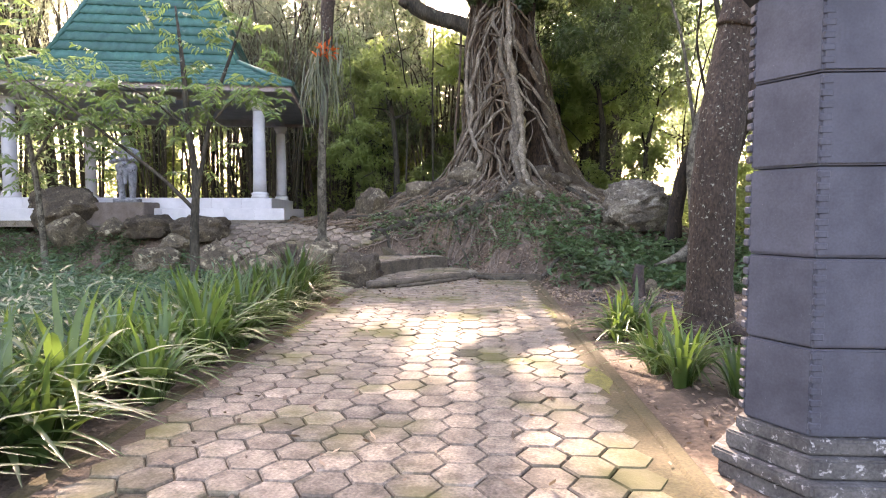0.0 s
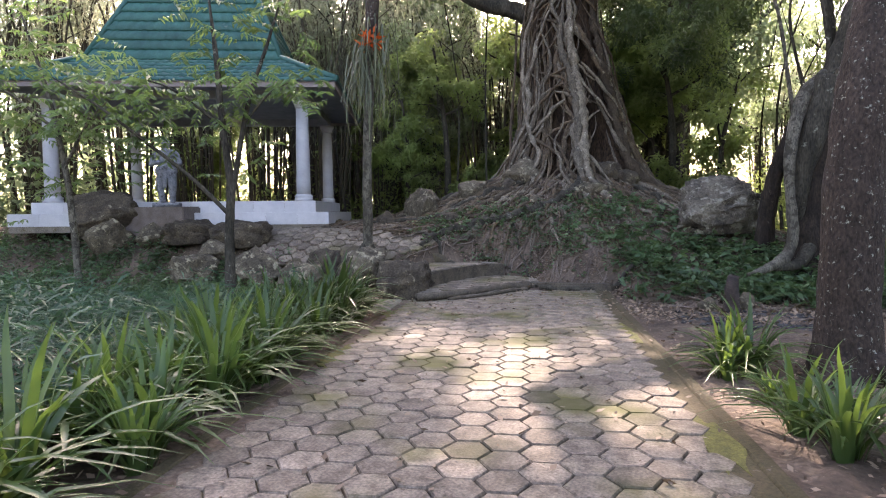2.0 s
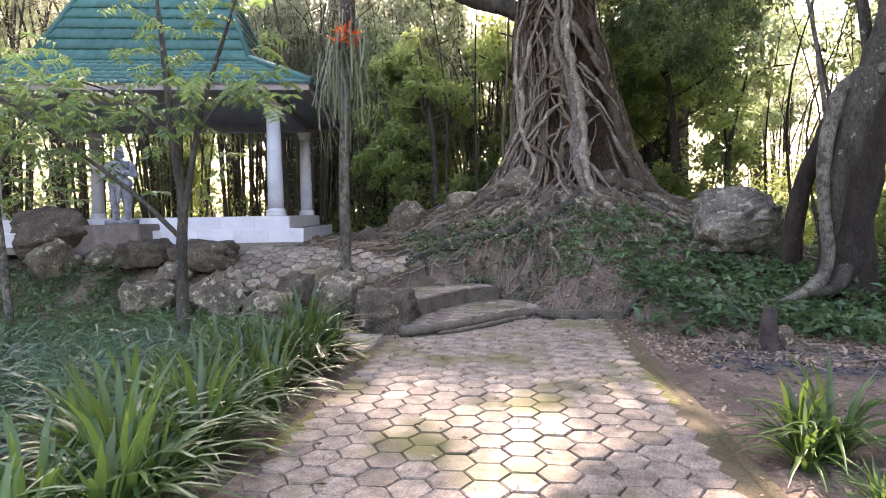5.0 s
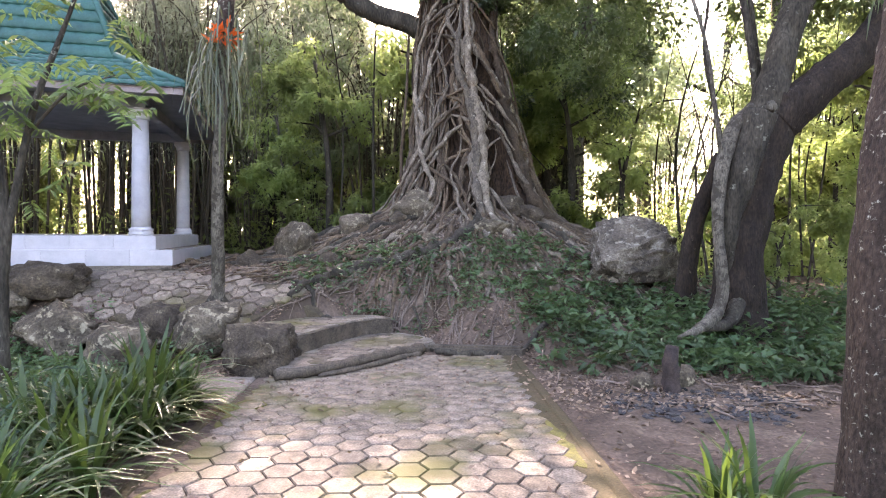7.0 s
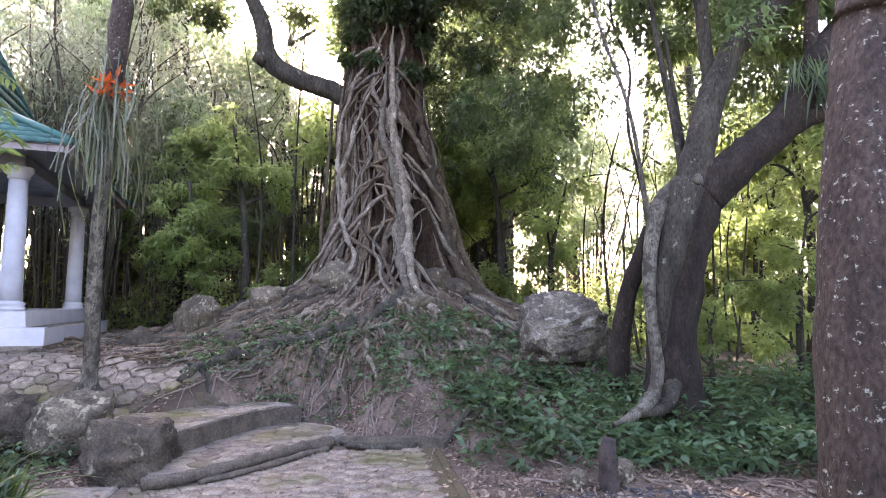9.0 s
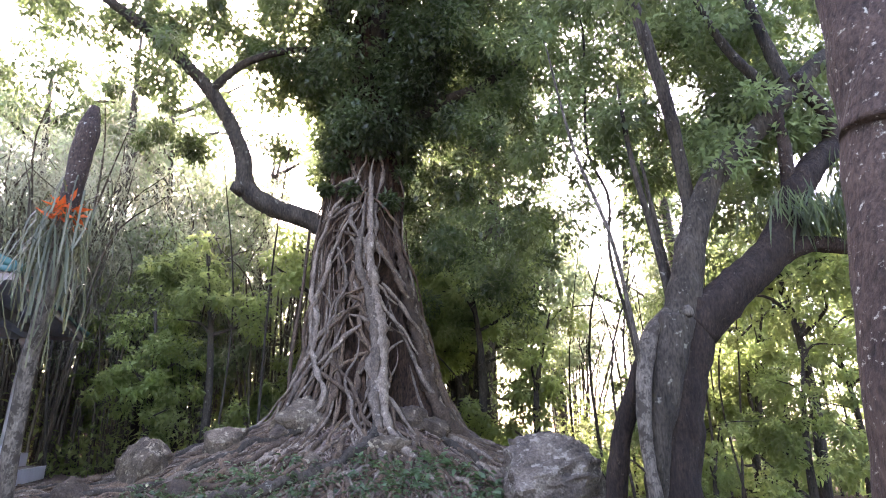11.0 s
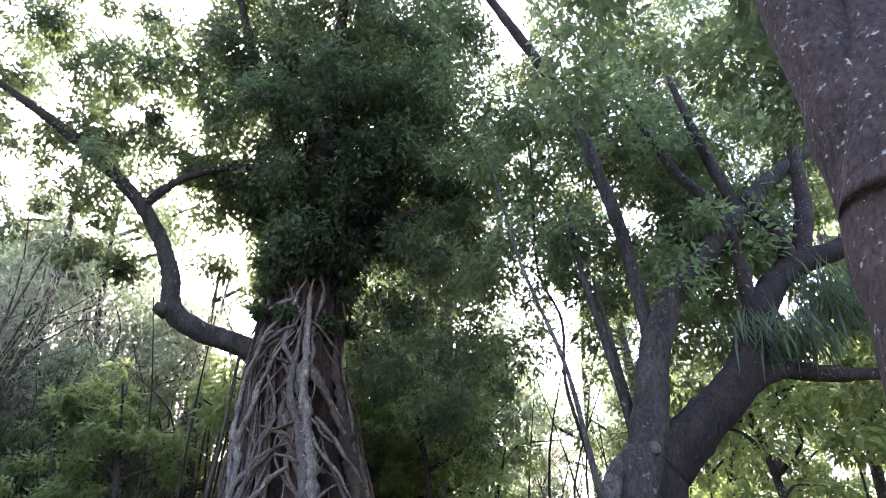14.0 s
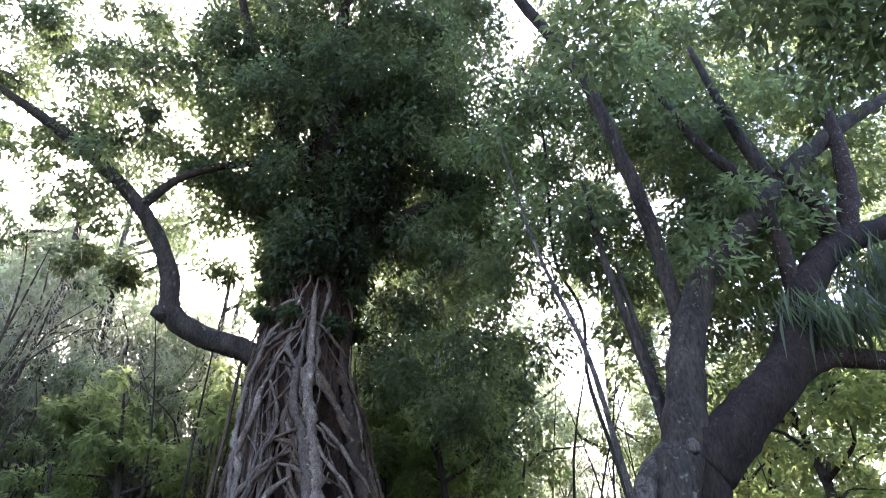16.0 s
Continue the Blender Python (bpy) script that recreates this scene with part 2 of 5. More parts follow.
M_YELLOWMOSS = material("yellow_moss", (0.0638, 0.0646, 0.018), (0.136, 0.128, 0.0315), 0.95, 12, 0.6, 80)
L_DEAD = leaf_material("dead_leaves", (0.07, 0.045, 0.027), (0.27, 0.2, 0.135), (0.16, 0.1, 0.045), 0.7, 0.1)
L_FLOWER = leaf_material("orange_bracts", (0.5, 0.07, 0.01), (0.75, 0.16, 0.03), (0.9, 0.2, 0.04), 0.4, 0.4)


# ---- geometry helpers ----
rng = np.random.default_rng(7)


def link_mesh(name, mesh, mat, parent=None, label="", smooth=False):
    if mat:
        mesh.materials.append(mat)
    if smooth:
        mesh.polygons.foreach_set("use_smooth", np.ones(len(mesh.polygons), dtype=bool))
    ob = new(name, mesh)
    if parent:
        ob.parent = parent
    if label:
        ob["label"] = label
    return ob


def part(name, bm, mat, parent=None, label="", smooth=False):
    mesh = bpy.data.meshes.new(name)
    bm.to_mesh(mesh)
    bm.free()
    return link_mesh(name, mesh, mat, parent, label, smooth)


class Geo:
    """Collects quads in bulk."""

    def __init__(self):
        self.v, self.f, self.n = [], [], 0

    def add(self, v, f):
        self.v.append(np.asarray(v, dtype=np.float32))
        self.f.append(np.asarray(f, dtype=np.int32) + self.n)
        self.n += len(v)
        return self

    def mesh(self, name):
        v, f = np.concatenate(self.v), np.concatenate(self.f)
        me = bpy.data.meshes.new(name)
        me.vertices.add(len(v))
        me.vertices.foreach_set("co", v.ravel())
        me.loops.add(f.size)
        me.loops.foreach_set("vertex_index", f.ravel())
        me.polygons.add(len(f))
        me.polygons.foreach_set("loop_start", np.arange(0, f.size, 4, dtype=np.int32))
        me.update(calc_edges=True)
        return me

    def link(self, name, mat, parent=None, label="", smooth=False):
        return link_mesh(name, self.mesh(name), mat, parent, label, smooth)


def spline(points, n):
    """Catmull-Rom through points."""
    p = np.asarray(points, float)
    p = np.vstack([2 * p[0] - p[1], p, 2 * p[-1] - p[-2]])
    k = len(p) - 3
    t = np.linspace(0, k - 1e-6, n)
    i = t.astype(int)
    u = (t - i)[:, None]
    a, b, c, d = p[i], p[i + 1], p[i + 2], p[i + 3]
    return 0.5 * (2 * b + (c - a) * u + (2 * a - 5 * b + 4 * c - d) * u ** 2 + (3 * b - a - 3 * c + d) * u ** 3)


def tube(geo, pts, radii, seg=8, rough=0.0, flat=1.0, lump=0.0):
    pts = np.asarray(pts, float)
    n = len(pts)
    radii = np.interp(np.linspace(0, 1, n), np.linspace(0, 1, len(radii)), radii)
    if lump:
        m = max(3, n // 2)
        radii = radii * (1 + lump * np.interp(np.linspace(0, 1, n), np.linspace(0, 1, m), rng.uniform(-1, 1, m)))
    tan = np.gradient(pts, axis=0)
    tan /= np.linalg.norm(tan, axis=1)[:, None] + 1e-9
    ref = np.where(np.abs(tan[:, 2:3]) > 0.92, np.array([[0.0, 1.0, 0.0]]), np.array([[0.0, 0.0, 1.0]]))
    mean = tan.mean(axis=0)
    ref = np.tile(np.array([0.0, 1.0, 0.0]) if abs(mean[2]) > 0.6 * np.linalg.norm(mean) else np.array([0.0, 0.0, 1.0]), (n, 1))
    a = np.cross(tan, ref)
    a /= np.linalg.norm(a, axis=1)[:, None] + 1e-9
    b = np.cross(a, tan)
    th = np.linspace(0, 2 * np.pi, seg, endpoint=False)
    r = radii[:, None] * (1 + rough * (rng.random((n, seg)) - 0.5) * 2)
    v = pts[:, None] + r[..., None] * (np.cos(th)[None, :, None] * a[:, None] + flat * np.sin(th)[None, :, None] * b[:, None])
    v = np.vstack([v.reshape(-1, 3), pts[:1], pts[-1:]])
    i, j = np.meshgrid(np.arange(n - 1), np.arange(seg), indexing="ij")
    k = (j + 1) % seg
    f = np.stack([i * seg + j, i * seg + k, (i + 1) * seg + k, (i + 1) * seg + j], -1).reshape(-1, 4)
    geo.add(v, f)
    # end caps: small rings drawn to the end points
    jj = np.arange(0, seg - 1, 2)
    c0, c1 = n * seg, n * seg + 1
    caps = [[c0, (q + 2) % seg, q + 1, q] for q in jj] + [[c1, (n - 1) * seg + q, (n - 1) * seg + q + 1, (n - 1) * seg + (q + 2) % seg] for q in jj]
    geo.f[-1] = np.vstack([geo.f[-1], np.array(caps, dtype=np.int32) + geo.n - len(v)])
    return geo


def bark(name, mat, p, radii, seg=40, deep=0.05, label=""):
    """A trunk or limb with furrowed, knotty bark."""
    ln = sum(math.dist(a, b) for a, b in zip(p, p[1:]))
    g = tube(Geo(), spline(p, max(24, int(ln / 0.05))), radii, seg)
    v = g.v[0]
    mid = spline(p, max(24, int(ln / 0.05)))
    n = len(mid)
    for i in range(n):
        for j in range(seg):
            k = i * seg + j
            d = v[k] - mid[i]
            q = Vector((v[k][0] * 9, v[k][1] * 9, v[k][2] * 2.6))
            f = noise.fractal(q, 0.9, 2.0, 3) * deep + noise.fractal(Vector(v[k].tolist()) * 3, 0.8, 2.0, 2) * deep * 1.3
            v[k] = mid[i] + d * (1 + f)
    return g.link(name, mat, None, label, True)


def unit(v):
    return v / (np.linalg.norm(v, axis=-1, keepdims=True) + 1e-9)


def leaves(geo, base, way, size, width=0.4, droop=0.15):
    """Kite-shaped folded leaves from base points along way."""
    base, way = np.asarray(base, float), unit(np.asarray(way, float))
    n = len(base)
    size = np.broadcast_to(size, (n,))[:, None]
    side = unit(np.cross(way, rng.normal(size=(n, 3)) * 0.5 + np.array([0, 0, 1.0])))
    up = np.cross(side, way)
    w = size * width * 0.5
    mid = base + way * size * 0.45
    v = np.stack([base, mid + side * w + up * w * 0.35, base + way * size - up * size * droop, mid - side * w + up * w * 0.35], 1)
    f = np.arange(4 * n).reshape(n, 4)
    geo.add(v.reshape(-1, 3), f)
    return geo


def box(x0, y0, z0, x1, y1, z1, bevel=0.0, seg=1):
    bm = bmesh.new()
    bmesh.ops.create_cube(bm, size=1)
    for v in bm.verts:
        v.co = Vector(((x0 + x1) / 2 + v.co.x * (x1 - x0), (y0 + y1) / 2 + v.co.y * (y1 - y0), (z0 + z1) / 2 + v.co.z * (z1 - z0)))
    if bevel:
        bmesh.ops.bevel(bm, geom=bm.edges[:], offset=bevel, segments=seg, affect='EDGES')
    return bm


def lathe(profile, seg=24):
    bm = bmesh.new()
    rings = []
    for r, z in profile:
        rings.append([bm.verts.new((r * math.cos(2 * math.pi * k / seg), r * math.sin(2 * math.pi * k / seg), z)) for k in range(seg)])
    for a, b in zip(rings, rings[1:]):
        for k in range(seg):
            bm.faces.new((a[k], a[(k + 1) % seg], b[(k + 1) % seg], b[k]))
    bm.faces.new(rings[-1])
    bm.faces.new(rings[0][::-1])
    return bm


def prism(outline, z0, z1):
    """Upright slab over an outline of (x, y), counterclockwise; z1 may be a function of x and y."""
    bm = bmesh.new()
    top = [bm.verts.new((x, y, z1(x, y) if callable(z1) else z1)) for x, y in outline]
    low = [bm.verts.new((x, y, z0(x, y) if callable(z0) else z0)) for x, y in outline]
    bm.faces.new(top)
    bm.faces.new(low[::-1])
    for k in range(len(outline)):
        j = (k + 1) % len(outline)
        bm.faces.new((low[k], low[j], top[j], top[k]))
    return bm


def boulder(name, size, seed, mat, at, turn=0.0, label="", angular=0.35, detail=4, group="", square=0.0, sink=0.12):
    bm = bmesh.new()
    bmesh.ops.create_icosphere(bm, subdivisions=detail, radius=1)
    shift = Vector((seed * 3.1, seed * 1.7, seed * 5.3))
    r = random.Random(seed)
    planes = [(Vector((r.uniform(-1, 1), r.uniform(-1, 1), r.uniform(-0.5, 1))).normalized(), r.uniform(0.5, 0.82) if square < 0.5 else r.uniform(0.78, 1.05)) for _ in range(14 if square < 0.5 else 8)]
    for v in bm.verts:
        d = v.co.normalized()
        if square:
            m = max(abs(d.x), abs(d.y), abs(d.z))
            d = d.lerp(d / m * 0.85, square)
        co = d * (1 + angular * 0.5 * noise.fractal(d * 1.3 + shift, 0.8, 2.0, 4))
        for nrm, dist in planes:
            over = co.dot(nrm) - dist
            if over > 0:
                co = co - nrm * over * 0.8
        co = co * (1 + 0.13 * noise.fractal(d * 3.2 + shift, 0.9, 2.1, 6) + 0.075 * noise.fractal(d * 9 + shift, 0.8, 2.1, 4))
        v.co = Vector((co.x * size[0], co.y * size[1], max(co.z, -0.75) * size[2]))
    span = [(min(v.co[k] for v in bm.verts), max(v.co[k] for v in bm.verts)) for k in range(3)]
    for v in bm.verts:
        for k in range(3):
            u = (v.co[k] - span[k][0]) / (span[k][1] - span[k][0])
            v.co[k] = (2 * u - 1) * size[k] if k < 2 else (2 * u - sink) * size[2]
    ob = part(name, bm, mat, smooth=True)
    ob.matrix_world = pose(at[0], at[1], at[2], 0, 0, turn)
    return tagged(ob, label, "rock", group)


# ---- ground ----
def ease(u):
    u = np.clip(u, 0, 1)
    return u * u * (3 - 2 * u)


MX, MY = 1.35, 16.4


def away(x, y, x0, y0, x1, y1):
    """Distance from a stretch of line on the plan."""
    dx, dy = x1 - x0, y1 - y0
    t = np.clip(((x - x0) * dx + (y - y0) * dy) / (dx * dx + dy * dy), 0, 1)
    return np.hypot(x - x0 - t * dx, y - y0 - t * dy)


def height(x, y):
    x, y = np.asarray(x, float), np.asarray(y, float)
    left = 1.03 * ease((y - 10.3) / 2.7) * ease((0.6 - x) / 1.6)
    right = 0.55 * ease((y - 9.6) / 3.0) * ease((x - 1.2) / 2.2)
    far = np.maximum(left, right)
    r = np.hypot((x - MX) * np.where(x < MX, 0.8, 0.95), y - MY)
    mound = 2.2 - 0.44 * np.sqrt((np.maximum(r - 0.9, 0)) ** 2 + 0.04) + 0.09
    k = 0.12
    d = mound - far
    z = 0.5 * (mound + far + np.sqrt(d * d + k * k))
    z = np.where(mound < -3, far, z)
    z = np.maximum(z - 0.03, 0)
    flat = ease((np.maximum(np.abs(x) - 1.55, y - 11.05)) / 0.6)
    rough = 0.035 * (np.sin(x * 6.3 + 2 * np.sin(y * 2.1)) * np.sin(y * 5.7 + 2 * np.sin(x * 1.7)) + 0.6 * np.sin(x * 11.3 + y * 7.1) * np.sin(y * 13.1 - x * 4.3)) * ease((y - 11) / 1.0) * np.maximum(ease((x + 0.7) / 0.6), ease((y - 13) / 0.5))
    bump = rough + 0.03 * np.sin(x * 2.3 + 1.0) * np.cos(y * 1.9) + 0.02 * np.sin(x * 5.1 + y * 3.7)
    out = (z + bump * ease((np.hypot(x, y - 6) - 1) / 4)) * flat - 0.045
    out = np.where(x < -1.4, out, out * ease((away(x, y, -0.75, 10.0, -0.2, 11.55) - 0.4) / 0.9) - 0.03 * (away(x, y, -0.75, 10.0, -0.2, 11.55) < 0.6))
    out = np.where(away(x, y, -1.6, 10.75, -1.0, 11.6) < 0.5, np.minimum(out, 0.27), out)
    hills = 6.0 * ease((np.hypot(x, y - 8) - 60) / 300)
    return out + hills


def gap(x, y, z):
    """An opening in the foliage where the sky shows."""
    a = math.degrees(math.atan2(x - 0.5, y - 3.8))
    e = math.degrees(math.atan2(z - 1.6, math.hypot(x - 0.5, y - 3.8)))
    return 20.5 < a < 28.5 and 10.5 + 3 * math.sin(a * 1.3) < e < 22 + 3 * math.sin(a)


def h1(x, y):
    return float(height(x, y))


def axis_steps(lo, hi, step, reach):
    mid = np.arange(lo, hi + step / 2, step)
    out = [step]
    while sum(out) < reach:
        out.append(out[-1] * 1.35)
    grow = np.cumsum(out)
    return np.concatenate([lo - grow[::-1], mid, hi + grow])


gx, gy = axis_steps(-13, 13, 0.14, 900), axis_steps(-3, 22, 0.14, 900)
GX, GY = np.meshgrid(gx, gy, indexing="ij")
GZ = height(GX, GY)
near = (np.abs(GX) < 14) & (GY > -4) & (GY < 23) & ((np.abs(GX) > 1.7) | (GY > 10.9))
GZ = GZ + np.where(near, rng.normal(0, 0.012, GX.shape), 0) + np.where(near & (GY > 11), rng.normal(0, 0.022, GX.shape), 0)
ni, nj = GX.shape
gi, gj = np.meshgrid(np.arange(ni - 1), np.arange(nj - 1), indexing="ij")
gf = np.stack([gi * nj + gj, (gi + 1) * nj + gj, (gi + 1) * nj + gj + 1, gi * nj + gj + 1], -1).reshape(-1, 4)
ground = Geo().add(np.stack([GX, GY, GZ], -1).reshape(-1, 3), gf).link("ground", M_SOIL, smooth=True)
tagged(ground, "bare brown soil with leaf litter rising to a mound", "ground", kind="structure")

# ---- paved path ----
PX0, PX1, PY0, PY1 = -1.47, 1.47, 2.54, 11.0
pavement = part("pavement", box(PX0 - 0.02, PY0 - 0.02, -0.14, PX1 + 0.02, PY1, -0.022, 0.01), M_JOINT)
tagged(pavement, "mossy hexagonal concrete paver path", "path", kind="structure")
part("edging", box(PX0 - 0.1, PY0 - 0.13, -0.16, PX0 - 0.005, 8.75, -0.008, 0.012), M_MOSS, pavement, "mossy concrete edging")
part("edging", box(PX1 + 0.005, PY0 - 0.13, -0.16, PX1 + 0.12, PY1 + 0.02, -0.003, 0.02), M_MOSS, pavement, "mossy concrete edging")
part("edging", box(PX0, PY0 - 0.14, -0.3, PX1, PY0 - 0.005, -0.004, 0.012), M_MOSS, pavement, "mossy concrete edging")
part("edge_fill", box(PX0 - 0.003, PY0, -0.03, PX0 + 0.2, PY1 - 0.02, -0.014, 0.003), M_SOIL, pavement, "trodden soil along the edge")
part("edge_fill", box(PX1 - 0.2, PY0, -0.03, PX1 + 0.003, PY1 - 0.02, -0.007, 0.003), M_MOSS, pavement, "mossy mortar fill")
apron = part("concrete_apron", box(-2.35, 8.8, -0.1, PX0 - 0.012, 9.75, 0.006, 0.02), M_STEP)
tagged(apron, "worn pale concrete slab beside the path", "slab", kind="structure")


# ---- steps and upper terrace ----
def terrace(x, y):
    return h1(x, y) + 0.055


def rounded(outline, n=6):
    """Closed smooth curve through the corners of an outline."""
    p = np.array(outline)
    q = spline(np.vstack([p[-2:], p, p[:2]]), (len(p) + 3) * n + 1)[2 * n:(len(p) + 2) * n]
    return [(float(a), float(b)) for a, b in q]


def slab(outline, z0, z1, soft=0.025):
    bm = prism(rounded(outline), z0, z1)
    top = [e for e in bm.edges if all(abs(v.co.z - z1) < 1e-4 for v in e.verts)]
    bmesh.ops.bevel(bm, geom=top, offset=soft, segments=3, affect='EDGES')
    return bm


low_step = part("step", slab([(-1.2, 9.62), (-0.63, 10.05), (-0.06, 10.75), (0.33, 11.1), (0.5, 11.35), (0.15, 11.9), (-0.45, 11.95), (-0.85, 11.15), (-1.25, 10.35)], -0.08, 0.118), M_STEP)
tagged(low_step, "low curved worn paved step", "step", kind="structure")
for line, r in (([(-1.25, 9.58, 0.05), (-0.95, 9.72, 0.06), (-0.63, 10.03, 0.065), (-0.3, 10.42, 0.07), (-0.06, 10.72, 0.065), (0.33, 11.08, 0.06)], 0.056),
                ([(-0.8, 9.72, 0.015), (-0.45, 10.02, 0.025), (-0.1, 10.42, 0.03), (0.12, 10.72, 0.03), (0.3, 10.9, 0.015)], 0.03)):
    tube(Geo(), spline(line, 30), [r, r * 1.1, r], 9, 0.22, lump=0.3).link("step_nosing", M_STEPSIDE, low_step, "dark rounded nosing", True)
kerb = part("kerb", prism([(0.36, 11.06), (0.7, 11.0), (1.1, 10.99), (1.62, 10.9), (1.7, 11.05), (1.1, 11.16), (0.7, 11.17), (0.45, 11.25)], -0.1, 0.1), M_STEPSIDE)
bev = bmesh.new()
bev.from_mesh(kerb.data)
bmesh.ops.bevel(bev, geom=[e for e in bev.edges if abs(e.verts[0].co.z - 0.1) < 0.01 and abs(e.verts[1].co.z - 0.1) < 0.01], offset=0.03, segments=2, affect='EDGES')
bev.to_mesh(kerb.data)
bev.free()
tagged(kerb, "low dark kerb holding back the mound", "kerb", kind="structure")
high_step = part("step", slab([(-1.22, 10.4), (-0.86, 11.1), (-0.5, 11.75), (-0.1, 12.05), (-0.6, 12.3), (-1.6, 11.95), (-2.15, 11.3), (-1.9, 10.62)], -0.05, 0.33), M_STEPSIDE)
tagged(high_step, "higher worn step with a dark riser", "step", kind="structure")
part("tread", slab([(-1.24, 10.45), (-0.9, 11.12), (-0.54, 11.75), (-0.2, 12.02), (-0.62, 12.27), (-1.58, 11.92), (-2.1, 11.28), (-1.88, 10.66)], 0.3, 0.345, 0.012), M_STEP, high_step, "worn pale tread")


# ---- the banyan ----
def trunk_radius(z):
    return np.interp(z, [1.4, 1.9, 2.3, 2.8, 3.3, 4.2, 5.4, 6.5, 8.0, 12.0, 15.0], [2.45, 1.95, 1.68, 1.45, 1.3, 1.15, 1.0, 0.9, 0.85, 0.62, 0.4])


def trunk_centre(z):
    return np.interp(z, [1.4, 3.3, 5.7, 9, 15], [1.4, 1.37, 1.12, 1.2, 1.5]), np.interp(z, [1.4, 3.3, 9, 15], [16.7, 16.85, 17.0, 16.8])


banyan = new("banyan_tree")
banyan.location = (MX, MY, 2.0)
bpy.context.view_layer.update()
tagged(banyan, "huge old strangler fig wrapped in pale aerial roots", "tree")


def under(ob, parent):
    ob.parent = parent
    ob.matrix_parent_inverse = parent.matrix_basis.inverted()
    return ob


core = Geo()
zs = np.linspace(1.3, 15, 110)
ths = np.linspace(0, 2 * np.pi, 96, endpoint=False)
Z, TH = np.meshgrid(zs, ths, indexing="ij")
R = trunk_radius(Z) * 0.9
CX, CY = trunk_centre(Z)
flute = 0.07 * np.sin(TH * 9 + Z * 0.5) + 0.05 * np.sin(TH * 17 - Z * 0.9) + 0.04 * np.sin(TH * 31 + Z * 2.0)
# angle 0 faces the path
hollow = np.exp(-((TH - 0.5) / 0.24) ** 4) * np.exp(-((Z - 3.4) / 1.5) ** 4)
hollow2 = np.exp(-((TH - 5.75) / 0.13) ** 2) * np.exp(-((Z - 4.3) / 1.0) ** 2)
R = R * (1 + flute * np.clip(1.2 - (Z - 6) * 0.1, 0.3, 1)) * (1 - 0.62 * hollow - 0.3 * hollow2)
core.add(np.stack([CX + R * np.sin(TH), CY - R * np.cos(TH), Z], -1).reshape(-1, 3),
         np.array([[i * 96 + j, i * 96 + (j + 1) % 96, (i + 1) * 96 + (j + 1) % 96, (i + 1) * 96 + j] for i in range(109) for j in range(96)]))
under(core.link("trunk", M_CORE, None, "dark brown fluted trunk with a hollow", True), banyan)


def root_path(th0, z0, wander, reach, lift=0.05, bias=0.0, bridge=False):
    """A root that creeps down the trunk and runs out over the mound."""
    pts, th, z = [], th0, z0
    drift = rng.normal(0, wander)
    while True:
        cx, cy = (float(c) for c in trunk_centre(z))
        r = float(trunk_radius(z)) + lift
        x, y = cx + r * math.sin(th), cy - r * math.cos(th)
        g = h1(x, y) + 0.02
        if z <= g:
            break
        pts.append((x, y, z))
        drift = 0.75 * drift + rng.normal(0, wander) + bias
        th += drift * 0.1
        if not bridge and 2.1 < z < 5.0 and 0.16 < th < 0.8:
            th += 0.05 if th > 0.5 else -0.05
            drift *= 0.5
        z -= 0.13
    dx, dy = math.sin(th), -math.cos(th)
    s, turnv = 0.0, rng.normal(0, 0.15)
    while s < reach:
        s += 0.16
        x, y = x + 0.16 * dx, y + 0.16 * dy
        a = rng.normal(0, 0.16) + turnv * 0.3
        dx, dy = dx * math.cos(a) - dy * math.sin(a), dx * math.sin(a) + dy * math.cos(a)
        if y < 11.0 and x > -1.6:
            break
        pts.append((x, y, h1(x, y) + 0.035 + 0.025 * math.sin(s * 5)))
    return pts


def grow(th0, z0, wander, reach, lift, w, mat, bias=0.0, bridge=False):
    pts = root_path(th0, z0, wander, reach, lift, bias, bridge)
    if len(pts) < 5:
        return
    pts = np.array(pts)
    pts = spline(pts[::2], 2 * len(pts)) if len(pts) > 8 else pts
    g = tube(Geo(), pts, [w * 0.2, w * 0.7, w, w * 1.2, w * 1.0, w * 0.35], 7, 0.3, lump=0.4)
    under(g.link("root", mat, None, "", True), banyan)


# fine straight strands on the shaded side
for k in range(64):
    grow(rng.uniform(-1.5, -0.4), rng.uniform(3.6, 7.6) if k % 4 else rng.uniform(2.6, 4.5), 0.07, rng.choice([0.6, 1.2, 2.0, 3.0]), rng.uniform(-0.05, 0.05), rng.uniform(0.014, 0.034), M_ROOTMID if k % 3 else M_ROOT)
# thick pale roots that wind down the front, over and under one another
for k in range(17):
    grow(rng.normal(-0.2, 0.2), rng.uniform(4.6, 8.6), 0.36, rng.choice([0.3, 0.7, 1.4]), 0.02 + 0.014 * (k % 8), rng.uniform(0.026, 0.062), M_ROOT if k % 2 else M_ROOTMID)
for k in range(16):
    grow(rng.normal(-0.1, 0.3), rng.uniform(3.4, 7.5), 0.3, rng.choice([0.4, 1.0, 1.8]), rng.uniform(0.0, 0.12), rng.uniform(0.014, 0.03), M_ROOT if k % 2 else M_ROOTMID)
